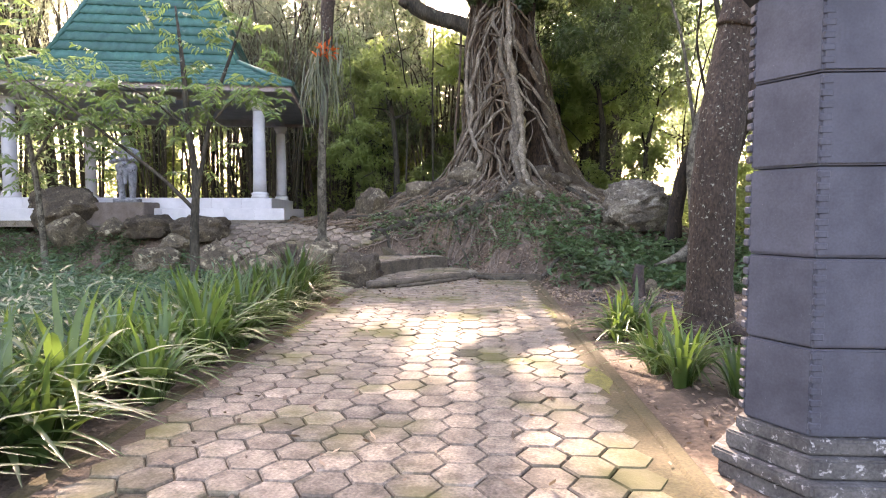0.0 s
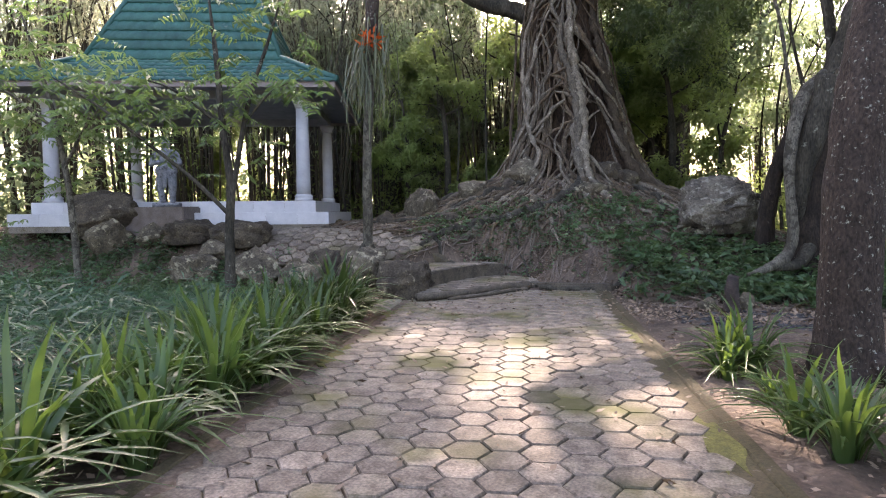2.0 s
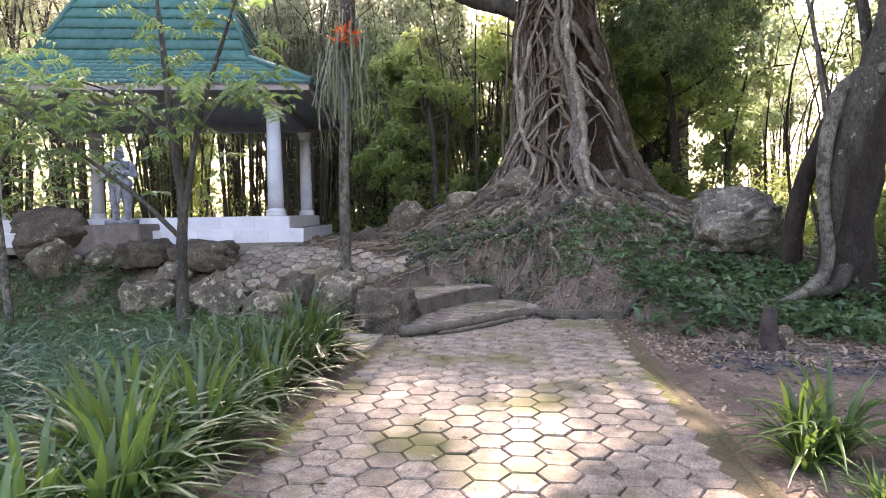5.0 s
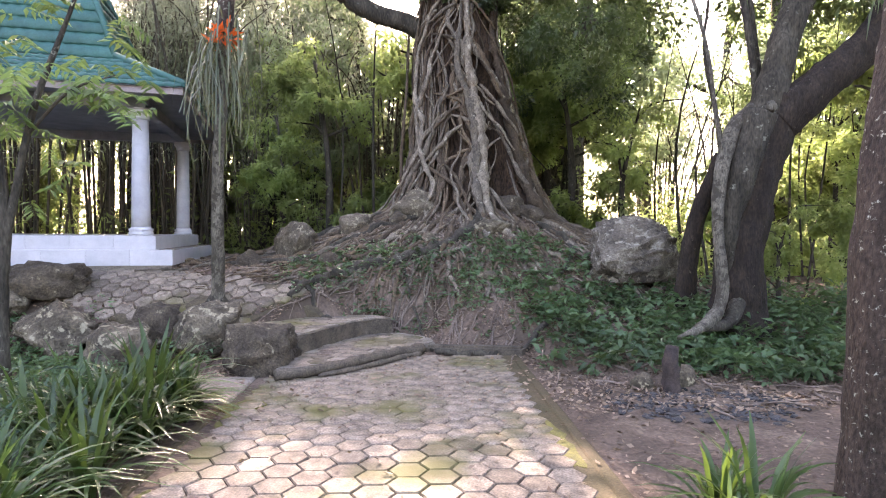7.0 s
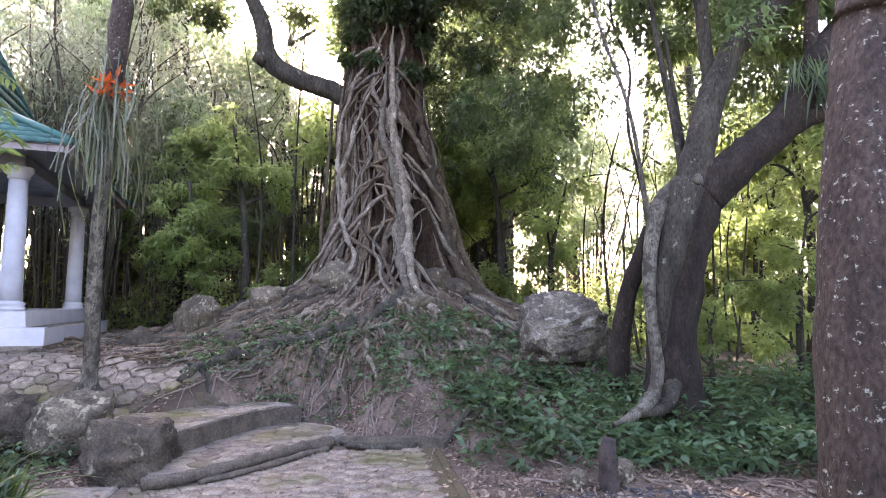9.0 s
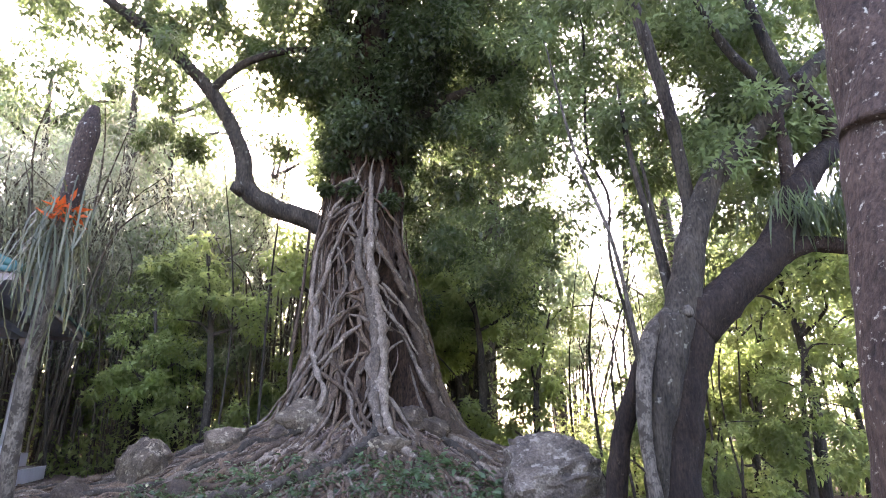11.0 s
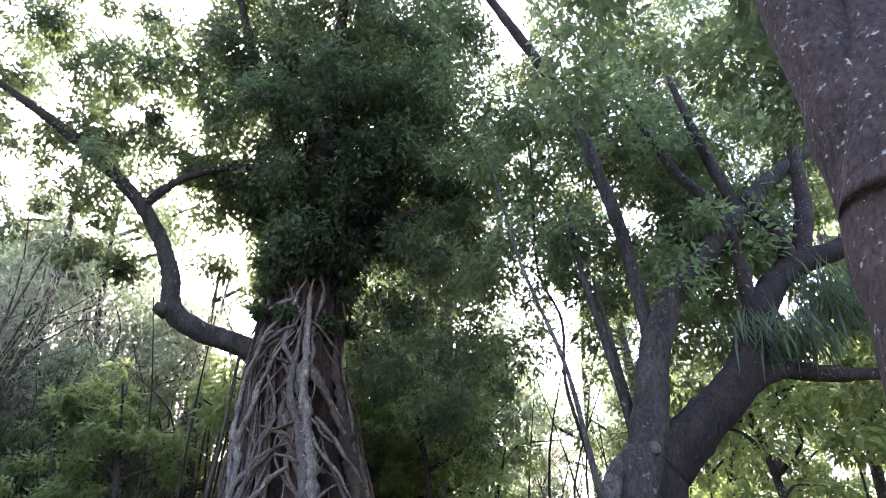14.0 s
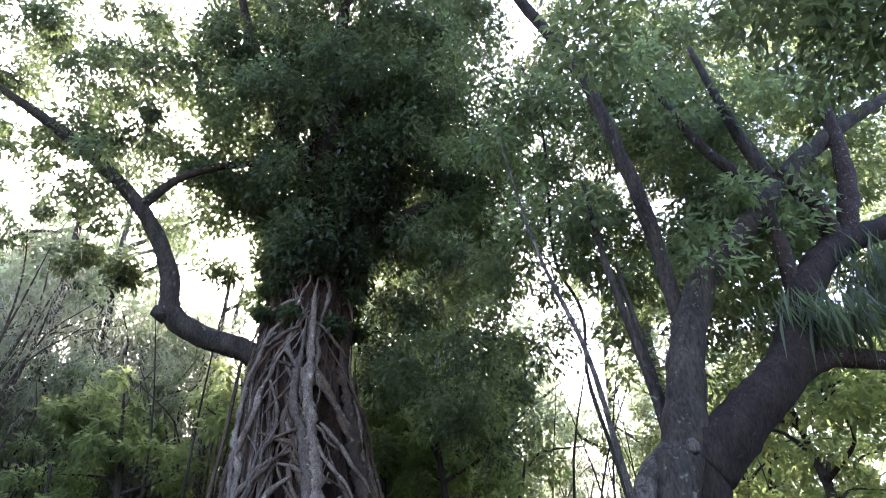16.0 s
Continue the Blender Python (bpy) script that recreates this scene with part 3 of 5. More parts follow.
# roots on the flank beyond the hollow, and round the back
for k in range(30):
    grow(rng.uniform(0.8, 1.6), rng.uniform(2.8, 6.4), 0.16, rng.choice([0.6, 1.2, 2.2]), rng.uniform(-0.06, 0.05), rng.uniform(0.018, 0.05), M_ROOTMID if k % 3 else M_ROOT)
for k in range(20):
    grow(rng.uniform(1.6, 4.7), rng.uniform(3, 6.5), 0.2, 0.8, 0.0, rng.uniform(0.02, 0.05), M_ROOTMID)
grow(0.12, 7.4, 0.1, 1.6, 0.1, 0.095, M_ROOT, 0.02)
grow(0.0, 6.6, 0.1, 1.2, 0.12, 0.08, M_ROOT, 0.0)
grow(0.78, 6.8, 0.08, 1.8, 0.02, 0.12, M_ROOTMID, 0.01)
grow(0.34, 4.3, 0.05, 1.4, 0.06, 0.05, M_ROOT, 0.12, True)
grow(0.55, 3.1, 0.05, 0.6, 0.02, 0.026, M_ROOT, 0.02, True)
# cross roots that grip the trunk
for k in range(30):
    z = rng.uniform(3.2, 7.4)
    th = rng.normal(-0.15, 0.32)
    span = rng.uniform(0.25, 0.8) * rng.choice([-1, 1])
    zz = z - np.linspace(0, rng.uniform(0.2, 1.2), 8) ** 1.2
    tt = th + np.linspace(0, span, 8) + rng.normal(0, 0.02, 8)
    cx, cy = trunk_centre(zz)
    r = trunk_radius(zz) + rng.uniform(0.04, 0.14)
    w = rng.uniform(0.02, 0.045)
    g = tube(Geo(), spline(np.stack([cx + r * np.sin(tt), cy - r * np.cos(tt), zz], -1), 18), [w * 0.5, w, w * 0.9, w * 0.5], 7, 0.25, lump=0.3)
    under(g.link("cross_root", M_ROOT if k % 3 else M_ROOTMID, None, "", True), banyan)
# limbs
BANYAN_LIMBS = [
    ([(0.6, 16.9, 5.95), (0.02, 16.75, 6.2), (-0.8, 16.7, 6.45), (-1.3, 16.65, 6.8), (-1.45, 16.55, 7.5), (-1.9, 16.4, 8.4), (-2.6, 16.2, 9.2), (-3.9, 16.0, 10.2), (-5.4, 15.6, 11.0)], [0.27, 0.21, 0.2, 0.2, 0.17, 0.15, 0.13, 0.11, 0.06]),
    ([(-2.2, 16.3, 8.8), (-1.6, 16.0, 9.3), (-0.8, 15.8, 9.6), (0.2, 15.9, 9.9)], [0.1, 0.08, 0.07, 0.05]),
    ([(1.1, 16.8, 9.5), (0.2, 16.2, 11.2), (-0.6, 15.6, 12.8), (-1.2, 15.2, 14.6)], [0.22, 0.17, 0.13, 0.06]),
    ([(1.4, 16.6, 8.0), (2.6, 16.0, 8.8), (3.7, 15.6, 9.3), (4.9, 15.2, 10.2)], [0.16, 0.12, 0.09, 0.04]),
    ([(1.3, 16.4, 9.5), (1.2, 15.0, 11.3), (1.3, 13.8, 13.2), (1.0, 12.8, 14.6)], [0.18, 0.14, 0.1, 0.05]),
    ([(1.5, 17.2, 9.0), (3.2, 18.2, 10.4), (5.0, 19.0, 11.8)], [0.3, 0.2, 0.08]),
    ([(1.0, 17.2, 9.0), (-0.6, 18.4, 10.8), (-2.4, 19.2, 12.4)], [0.3, 0.2, 0.08]),
]
for p, r in BANYAN_LIMBS:
    under(bark("limb", M_BARK, p, r, 20, 0.07), banyan)
under(tube(Geo(), [(-1.36, 16.62, 6.72), (-1.6, 16.55, 6.8)], [0.17, 0.1], 10, 0.1).link("limb_stub", M_BARK, None, "", True), banyan)
# a straight hanging root beside the trunk
under(tube(Geo(), spline([(0.05, 16.75, 6.1), (0.0, 16.5, 4.6), (-0.1, 16.3, 3.2), (-0.05, 16.2, 2.0)], 20), [0.03, 0.035, 0.045], 7, 0.2).link("root", M_ROOTMID, None, "", True), banyan)


def clumps(geo, centres, radii, count, size, width=0.42, down=0.35, flatten=0.75):
    """Leaf clumps: leaves sit on shells round centres and point outward and down."""
    centres, radii = np.asarray(centres, float), np.asarray(radii, float)
    k = rng.integers(0, len(centres), count)
    d = unit(rng.normal(size=(count, 3)))
    rad = radii[k] * rng.random(count) ** 0.45
    p = centres[k] + d * rad[:, None] * np.array([1, 1, flatten])
    way = d * 0.6 + rng.normal(size=(count, 3)) * 0.6 + np.array([0, 0, -down])
    return leaves(geo, p, way, rng.uniform(size[0], size[1], count), width)


bc, br = [], []
for k in range(260):
    z = 7.7 + 8.7 * rng.random() ** 0.9
    a = rng.uniform(0, 2 * np.pi)
    rr = float(np.interp(z, [7.7, 8.4, 9.5, 10.5, 16], [0.8, 1.2, 1.9, 2.9, 3.4])) * rng.uniform(0.5, 1.0)
    bc.append((1.25 + rr * math.cos(a), 16.5 + rr * math.sin(a), z))
    br.append(rng.uniform(0.35, 0.75))
for k in range(110):
    a, rr, z = rng.uniform(0, 2 * np.pi), rng.uniform(0.6, 1.5), rng.uniform(8, 16.5)
    bc.append((1.3 + rr * math.cos(a), 16.6 + rr * math.sin(a), z))
    br.append(rng.uniform(0.35, 0.65))
for k in range(22):
    z, a = rng.uniform(6.4, 8.2), rng.uniform(0, 2 * np.pi)
    rr = float(trunk_radius(z)) + rng.uniform(0.0, 0.25)
    bc.append((float(trunk_centre(z)[0]) + rr * math.cos(a), float(trunk_centre(z)[1]) + rr * math.sin(a), z))
    br.append(rng.uniform(0.12, 0.3))
for k in range(90):
    bc.append((rng.uniform(2.4, 5.4), rng.uniform(14.5, 19), rng.uniform(4.8, 12.5)))
    br.append(rng.uniform(0.3, 0.7))
for k in range(46):
    bc.append((rng.uniform(1.8, 4.4), rng.uniform(14.4, 17.5), rng.uniform(9.6, 15.5)))
    br.append(rng.uniform(0.4, 0.75))
for k in range(200):
    bc.append((rng.uniform(-7.5, 0.2), rng.uniform(14.5, 19.5), rng.uniform(8.6, 15.5)))
    br.append(rng.uniform(0.25, 0.55))
for p, r in BANYAN_LIMBS:
    for q in spline(p, 9)[5:]:
        bc.append(tuple(q + rng.normal(0, 0.35, 3)))
        br.append(rng.uniform(0.5, 0.9))
keep = [k for k, c in enumerate(bc) if not gap(*c)]
bc, br = [bc[k] for k in keep], [br[k] for k in keep]
under(clumps(Geo(), bc, br, 175000, (0.1, 0.18)).link("crown", L_BANYAN, None, "dense dark green leaves"), banyan)
print("banyan done")

# ---- fork tree ----
fork_tree = new("forked_tree")
fork_tree.location = (4.75, 11.25, 0.5)
tagged(fork_tree, "leaning grey-brown forked tree with a knot scar", "tree")
FORK = [
    ("trunk", M_TRUNK, [(4.7, 11.3, 0.2), (4.68, 11.3, 0.6), (4.7, 11.3, 1.4), (4.82, 11.25, 2.2), (5.0, 11.2, 2.9), (5.2, 11.18, 3.4)], [0.46, 0.35, 0.3, 0.3, 0.31, 0.28]),
    ("trunk", M_TRUNK, [(4.22, 11.95, 0.4), (4.24, 11.9, 1.0), (4.32, 11.8, 1.8), (4.55, 11.5, 2.7)], [0.2, 0.14, 0.12, 0.11]),
    ("trunk", M_BARK, [(4.52, 11.2, 0.9), (4.42, 11.1, 1.6), (4.56, 11.03, 2.4), (4.8, 11.05, 3.2)], [0.05, 0.13, 0.19, 0.22]),
    ("limb", M_BARK, [(4.85, 11.15, 2.9), (5.05, 11.15, 3.7), (5.3, 11.18, 4.5), (5.66, 11.15, 5.2), (6.45, 11.15, 6.02), (7.45, 11.15, 7.05), (8.6, 11.1, 8.0), (10.1, 11.0, 9.0)], [0.24, 0.21, 0.18, 0.16, 0.145, 0.14, 0.11, 0.07]),
    ("limb", M_BARK, [(5.2, 11.2, 3.9), (5.3, 11.28, 4.9), (5.2, 11.3, 6.2), (5.0, 11.3, 7.2), (4.7, 11.3, 8.4), (3.95, 11.2, 9.6), (2.8, 11.0, 11.2)], [0.07, 0.09, 0.09, 0.09, 0.085, 0.08, 0.04]),
    ("limb", M_TRUNK, [(5.1, 11.15, 3.1), (5.55, 11.0, 3.55), (6.15, 10.9, 4.1), (6.7, 10.9, 5.0), (7.4, 11.0, 5.7), (8.3, 11.0, 6.1), (9.8, 11.0, 6.8)], [0.28, 0.25, 0.22, 0.185, 0.17, 0.15, 0.1]),
    ("limb", M_BARKDARK, [(6.2, 10.9, 4.05), (6.7, 10.85, 4.22), (7.4, 10.8, 4.2), (8.1, 10.8, 4.25)], [0.17, 0.11, 0.1, 0.07]),
    ("limb", M_BARKDARK, [(7.5, 11.0, 5.75), (7.45, 11.0, 6.3), (7.1, 11.05, 6.9)], [0.12, 0.1, 0.09]),
    ("limb", M_BARKDARK, [(7.7, 11.0, 5.9), (8.1, 11.0, 6.9), (8.3, 11.0, 8.2)], [0.14, 0.12, 0.07]),
    ("limb", M_BARKDARK, [(6.6, 10.95, 4.9), (6.65, 10.95, 5.7), (6.75, 11.1, 6.4)], [0.09, 0.08, 0.07]),
    ("limb", M_BARK, [(7.1, 11.2, 6.8), (6.9, 11.3, 7.9), (6.6, 11.3, 9.4)], [0.1, 0.08, 0.04]),
    ("limb", M_BARK, [(6.9, 11.2, 6.6), (6.3, 11.4, 7.6), (5.9, 11.6, 9.0)], [0.08, 0.07, 0.03]),
    ("sucker", M_BARK, [(4.95, 11.3, 3.1), (4.85, 11.4, 4.2), (4.65, 11.5, 5.6), (4.6, 11.6, 6.8)], [0.07, 0.05, 0.04, 0.02]),
    ("sucker", M_BARK, [(5.0, 11.35, 3.3), (4.95, 11.5, 4.4), (4.85, 11.6, 5.6)], [0.06, 0.04, 0.02]),
    ("pale_stem", M_BARKPALE, [(3.45, 10.35, 0.32), (3.75, 10.5, 0.4), (4.1, 10.75, 0.55), (4.24, 10.85, 0.9), (4.2, 10.9, 1.5), (4.22, 10.95, 2.2), (4.4, 11.05, 2.9), (4.75, 11.15, 3.3)], [0.03, 0.06, 0.085, 0.075, 0.07, 0.085, 0.1, 0.08]),
    ("limb", M_BARKPALE, [(4.3, 11.0, 2.4), (4.15, 10.95, 3.2), (4.0, 11.0, 4.2), (3.7, 11.3, 5.6), (3.5, 11.6, 7.4)], [0.04, 0.03, 0.025, 0.02, 0.01]),
    ("root", M_BARK, [(4.6, 11.1, 0.7), (4.3, 10.8, 0.45), (3.9, 10.6, 0.4)], [0.12, 0.08, 0.05]),
]
for n, m, p, r in FORK:
    under(bark(n, m, p, r, 36 if n == "trunk" else 20, 0.16 if n == "pale_stem" else 0.1, "pale twisted stem" if n == "pale_stem" else ""), fork_tree)
knot = tube(Geo(), [(4.84, 10.86, 3.25), (4.835, 10.8, 3.25)], [0.085, 0.05], 10, 0.1)
under(knot.link("knot", M_BARKPALE, None, "pale cut-branch scar", True), fork_tree)
fc, fr = [], []
for n, m, p, r in FORK[3:13]:
    for q in spline(p, 10)[5:]:
        if q[2] > 5.0:
            for _ in range(3):
                fc.append(tuple(q + rng.normal(0, 0.6, 3) + np.array([0, 1.1, 0.3])))
                fr.append(rng.uniform(0.3, 0.6))
for k in range(150):
    fc.append((rng.uniform(2.6, 13), rng.uniform(11.8, 17.5), rng.uniform(8.0, 14.5)))
    fr.append(rng.uniform(0.3, 0.65))
for k in range(130):
    fc.append((rng.uniform(5.5, 13.5), rng.uniform(11.6, 14.5), rng.uniform(8.6, 14.5)))
    fr.append(rng.uniform(0.3, 0.6))
for k in range(60):
    fc.append((rng.uniform(3.2, 13), rng.uniform(12.5, 18), rng.uniform(4.6, 8.5)))
    fr.append(rng.uniform(0.25, 0.55))
for k in range(70):
    fc.append((rng.uniform(2.6, 8.5), rng.uniform(13.5, 18.5), rng.uniform(7.0, 13.5)))
    fr.append(rng.uniform(0.3, 0.65))
keep = [k for k, c in enumerate(fc) if not gap(*c)]
fc, fr = [fc[k] for k in keep], [fr[k] for k in keep]
under(clumps(Geo(), fc, fr, 106000, (0.1, 0.18), 0.38).link("crown", L_FORK, None, "small green leaves"), fork_tree)
hang = Geo()
hp = np.array([(6.75, 10.7, 4.75)]) + rng.normal(0, 1, (520, 3)) * np.array([0.35, 0.2, 0.12])
hp = np.vstack([hp, np.array([(7.7, 10.7, 5.3)]) + rng.normal(0, 1, (420, 3)) * np.array([0.3, 0.2, 0.2])])
leaves(hang, hp, rng.normal(0, 0.35, hp.shape) + np.array([0, 0, -1.0]), rng.uniform(0.25, 0.6, len(hp)), 0.06, 0.1)
under(hang.link("hanging_epiphyte", L_BANYAN, None, "hanging slender epiphyte leaves"), fork_tree)

# ---- tree beside the path ----
path_tree = new("path_tree")
path_tree.location = (2.85, 6.25, 0.0)
tagged(path_tree, "dark-barked tree spotted with pale lichen beside the path", "tree")
PATHTREE = [
    ("trunk", [(2.8, 6.22, -0.08), (2.8, 6.22, 0.25), (2.8, 6.22, 0.9), (2.82, 6.22, 1.6), (2.92, 6.24, 2.4), (3.08, 6.3, 3.2)], [0.3, 0.235, 0.205, 0.205, 0.2, 0.2]),
    ("limb", [(3.06, 6.3, 3.0), (3.09, 6.35, 3.8), (3.12, 6.5, 5.0), (3.1, 6.8, 6.4)], [0.2, 0.16, 0.12, 0.06]),
    ("limb", [(2.95, 6.25, 2.2), (3.3, 6.25, 2.55), (3.7, 6.2, 3.1), (4.5, 6.1, 4.2), (5.4, 6.0, 5.4)], [0.1, 0.13, 0.12, 0.1, 0.05]),
    ("limb", [(3.0, 6.25, 3.0), (3.25, 6.2, 3.9), (3.7, 6.1, 5.2), (4.3, 6.2, 6.6)], [0.2, 0.17, 0.13, 0.06]),
    ("root", [(2.72, 6.1, 0.12), (2.5, 5.9, -0.02), (2.25, 5.7, -0.08)], [0.1, 0.06, 0.03]),
    ("root", [(2.9, 6.05, 0.12), (3.1, 5.75, -0.02), (3.2, 5.5, -0.08)], [0.1, 0.06, 0.03]),
]
for n, p, r in PATHTREE:
    under(bark(n, M_BARKDARK, p, r, 56 if n == "trunk" else 28, 0.055), path_tree)
pc = [(rng.uniform(2.8, 7.0), rng.uniform(6.5, 9.5), rng.uniform(6.4, 9.5)) for _ in range(46)]
under(clumps(Geo(), pc, rng.uniform(0.4, 0.8, 46), 14000, (0.1, 0.17)).link("crown", L_FORK, None, ""), path_tree)

# ---- background woods ----
def wood_tree(name, tall, crown, count, size, mat, bark, lean=0.6, low=0.35, tight=1.0):
    ob = new(name)
    top = (rng.normal(0, lean), rng.normal(0, lean), tall)
    mid = (rng.normal(0, lean * 0.5), rng.normal(0, lean * 0.5), tall * 0.5)
    stem = spline([(0, 0, -0.3), mid, top], 14)
    r0 = 0.014 * tall + 0.03
    tube(Geo(), stem, [r0 * 1.3, r0, r0 * 0.6, r0 * 0.25], 7, 0.08).link("trunk", bark, ob, "", True)
    cc, cr = [], []
    for k in range(9):
        s = stem[int(rng.uniform(low, 0.95) * 13)]
        a = rng.uniform(0, 2 * np.pi)
        e = s + np.array([math.cos(a), math.sin(a), rng.uniform(0.2, 0.8)]) * crown * rng.uniform(0.6, 1)
        limb = spline([s, (s + e) / 2 + rng.normal(0, 0.15, 3), e], 8)
        tube(Geo(), limb, [r0 * 0.45, r0 * 0.3, r0 * 0.1], 5, 0.08).link("limb", bark, ob, "", True)
        for q in limb[3:]:
            cc.append(q + rng.normal(0, 0.35, 3))
            cr.append(rng.uniform(0.35, 0.8) * crown / 2.2 * tight)
    clumps(Geo(), cc, cr, count, size, 0.4).link("crown", mat, ob)
    return ob


def bamboo(name, culms, tall, count):
    ob = new(name)
    tips = []
    for k in range(culms):
        a, r = rng.uniform(0, 2 * np.pi), rng.random() ** 0.6 * 0.9
        x, y = r * math.cos(a), r * math.sin(a)
        t = tall * rng.uniform(0.65, 1.05)
        fan = rng.uniform(0.12, 0.6)
        p = spline([(x, y, -0.1), (x * (1 + fan), y * (1 + fan), t * 0.45), (x * (1 + 2.4 * fan) + rng.normal(0, 0.25), y * (1 + 2.4 * fan) + rng.normal(0, 0.25), t * 0.85),
                    (x * (1 + 5 * fan) + rng.normal(0, 0.5), y * (1 + 5 * fan) + rng.normal(0, 0.5), t)], 12)
        tube(Geo(), p, [0.035, 0.034, 0.025, 0.008], 5).link("culm", M_CULM, ob, "", True)
        tips.append(p[3:])
    tips = np.concatenate(tips)
    w = np.clip((tips[:, 2] / tall - 0.2), 0.05, 1)
    k = rng.choice(len(tips), count, p=w / w.sum())
    base = tips[k] + rng.normal(0, 0.42, (count, 3))
    leaves(Geo(), base, rng.normal(0, 0.6, (count, 3)) + np.array([0, 0, -0.5]), rng.uniform(0.14, 0.26, count), 0.15, 0.2).link("foliage", L_BAMBOO, ob)
    return ob


PROTO = [
    tagged(wood_tree("woodland_tree", 13, 2.8, 6400, (0.15, 0.28), L_WOOD, M_BARKPALE), "tall slender woodland tree with green leaves", "tree", "woodland trees"),
    tagged(wood_tree("woodland_tree", 10, 2.5, 6000, (0.14, 0.26), L_WOOD, M_BARKPALE), "tall slender woodland tree with green leaves", "tree", "woodland trees"),
    tagged(wood_tree("woodland_tree", 15, 3.2, 6600, (0.16, 0.3), L_FORK, M_BARK), "tall dark-leaved woodland tree", "tree", "woodland trees"),
    tagged(wood_tree("young_tree", 5.5, 1.5, 5200, (0.1, 0.21), L_SUNNY, M_BARK, 0.4, 0.15, 0.75), "young tree with sunlit yellow-green leaves", "tree", "young trees"),
    tagged(wood_tree("young_tree", 4.0, 1.3, 4600, (0.1, 0.19), L_SUNNY, M_BARK, 0.3, 0.1, 0.75), "young tree with sunlit yellow-green leaves", "tree", "young trees"),
    tagged(bamboo("bamboo_clump", 46, 8.5, 9000), "dense clump of bamboo culms coloured dark as in shade", "bamboo", "bamboo clumps"),
    tagged(bamboo("bamboo_clump", 26, 7.0, 5200), "dense clump of bamboo culms coloured dark as in shade", "bamboo", "bamboo clumps"),
]


def plant(k, x, y, s=1.0, turn=None):
    m = pose(x, y, h1(x, y) - 0.05, 0, 0, rng.uniform(0, 360) if turn is None else turn) @ Matrix.Scale(s, 4)
    copy_thing(PROTO[k], m)
    return PROTO[k]


for x, y, s in ((-6.2, 19.8, 1.0), (-8.0, 19.9, 1.05), (-9.8, 19.4, 1.0), (-11.8, 18.6, 1.1), (-13.4, 17.0, 1.0), (-14.2, 14.8, 1.0), (-14.6, 12.6, 0.95), (-4.4, 20.4, 0.62),
                (-2.6, 21.6, 0.55), (-15.5, 10.2, 1.0)):
    plant(5 + int(rng.integers(0, 2)), x, y, s)
for k in range(36):
    x = rng.uniform(-13, 17)
    plant(3 + k % 2, x, rng.uniform(19.5, 25) if x < 5 else rng.uniform(16.5, 24), rng.uniform(0.75, 1.25))
for x, y, k, s in ((6.8, 15.5, 4, 0.8), (8.5, 13.5, 3, 0.9), (9.5, 11.2, 3, 1.0), (7.6, 12.6, 4, 0.7), (10.5, 9.0, 3, 1.0), (9.0, 8.0, 4, 0.9), (-2.0, 19.0, 3, 0.9), (-3.2, 18.6, 4, 0.9), (5.4, 18.0, 4, 1.0), (4.2, 18.8, 3, 1.0),
                   (11.5, 12.8, 3, 1.2), (6.3, 9.7, 4, 0.42), (7.2, 10.4, 3, 0.4), (6.9, 8.5, 4, 0.45), (5.9, 12.3, 4, 0.4), (7.8, 9.3, 3, 0.45), (12.5, 15.5, 3, 1.3), (-12.5, 8.5, 3, 1.0), (-13.8, 6.2, 4, 1.1), (-12.0, 4.0, 3, 1.0), (8.5, 5.0, 4, 1.0), (8.0, 2.6, 3, 0.9)):
    plant(k, x, y, s)
spots = []
while len(spots) < 30:
    a, r = rng.uniform(-1.35, 1.35), rng.uniform(19, 40)
    x, y = r * math.sin(a) + 1, r * math.cos(a) + 4
    if (y > 21 or abs(x) > 13) and not (-6.0 < x < -1.2 and y > 18) and not gap(x, y, 5.0):
        if all(math.hypot(x - p, y - q) > 3.2 for p, q in spots):
            spots.append((x, y))
for k in range(7):
    x = rng.uniform(0.9, 6)
    spots.append((x, rng.uniform(22, 29)))
for k in range(8):
    a, r = rng.uniform(1.7, 4.6), rng.uniform(30, 45)
    spots.append((r * math.sin(a), r * math.cos(a) + 4))
for k in range(3):
    spots.append((rng.uniform(-16, -6.8), rng.uniform(21, 30)))
spots += [(-6.6, 24.0)]
for x, y, s in ((-5.6, 21.2, 0.8), (-0.6, 21.5, 0.95), (0.6, 23.5, 1.1)):
    plant(6, x, y, s)
for x, y, s in ((-7.4, 24.5, 1.25), (-5.0, 26.5, 1.3), (-3.4, 24.0, 1.05), (-1.9, 27.0, 1.3)):
    plant(6, x, y, s)
for x, y, k, s in ((-6.3, 22.5, 1, 0.72), (-4.3, 22.8, 0, 0.56), (-2.7, 21.6, 1, 0.62), (-1.2, 23.2, 0, 0.6), (-3.6, 27.5, 1, 0.95), (-0.2, 26.0, 1, 0.85), (-5.6, 29.0, 0, 0.8),
                   (-5.3, 25.2, 1, 1.2), (-2.6, 25.6, 0, 0.9), (-7.0, 27.0, 0, 1.15), (-8.6, 23.5, 1, 1.2)):
    plant(k, x, y, s)
# extra far tree, added to cut the sun that reaches the path
plant(0, -3.0, 31.0, 1.1, 40.0)
plant(0, -6.4, 31.5, 1.15, 150.0)
for k, (x, y) in enumerate(spots):
    plant(k % 3, x, y, rng.uniform(0.85, 1.3))
for k, ob in enumerate(PROTO):
    ob.matrix_basis = pose(-22 + 5.5 * k, 30 + (k % 3) * 1.5, h1(-22 + 5.5 * k, 31) - 0.2)
far = Geo()
n = 30000
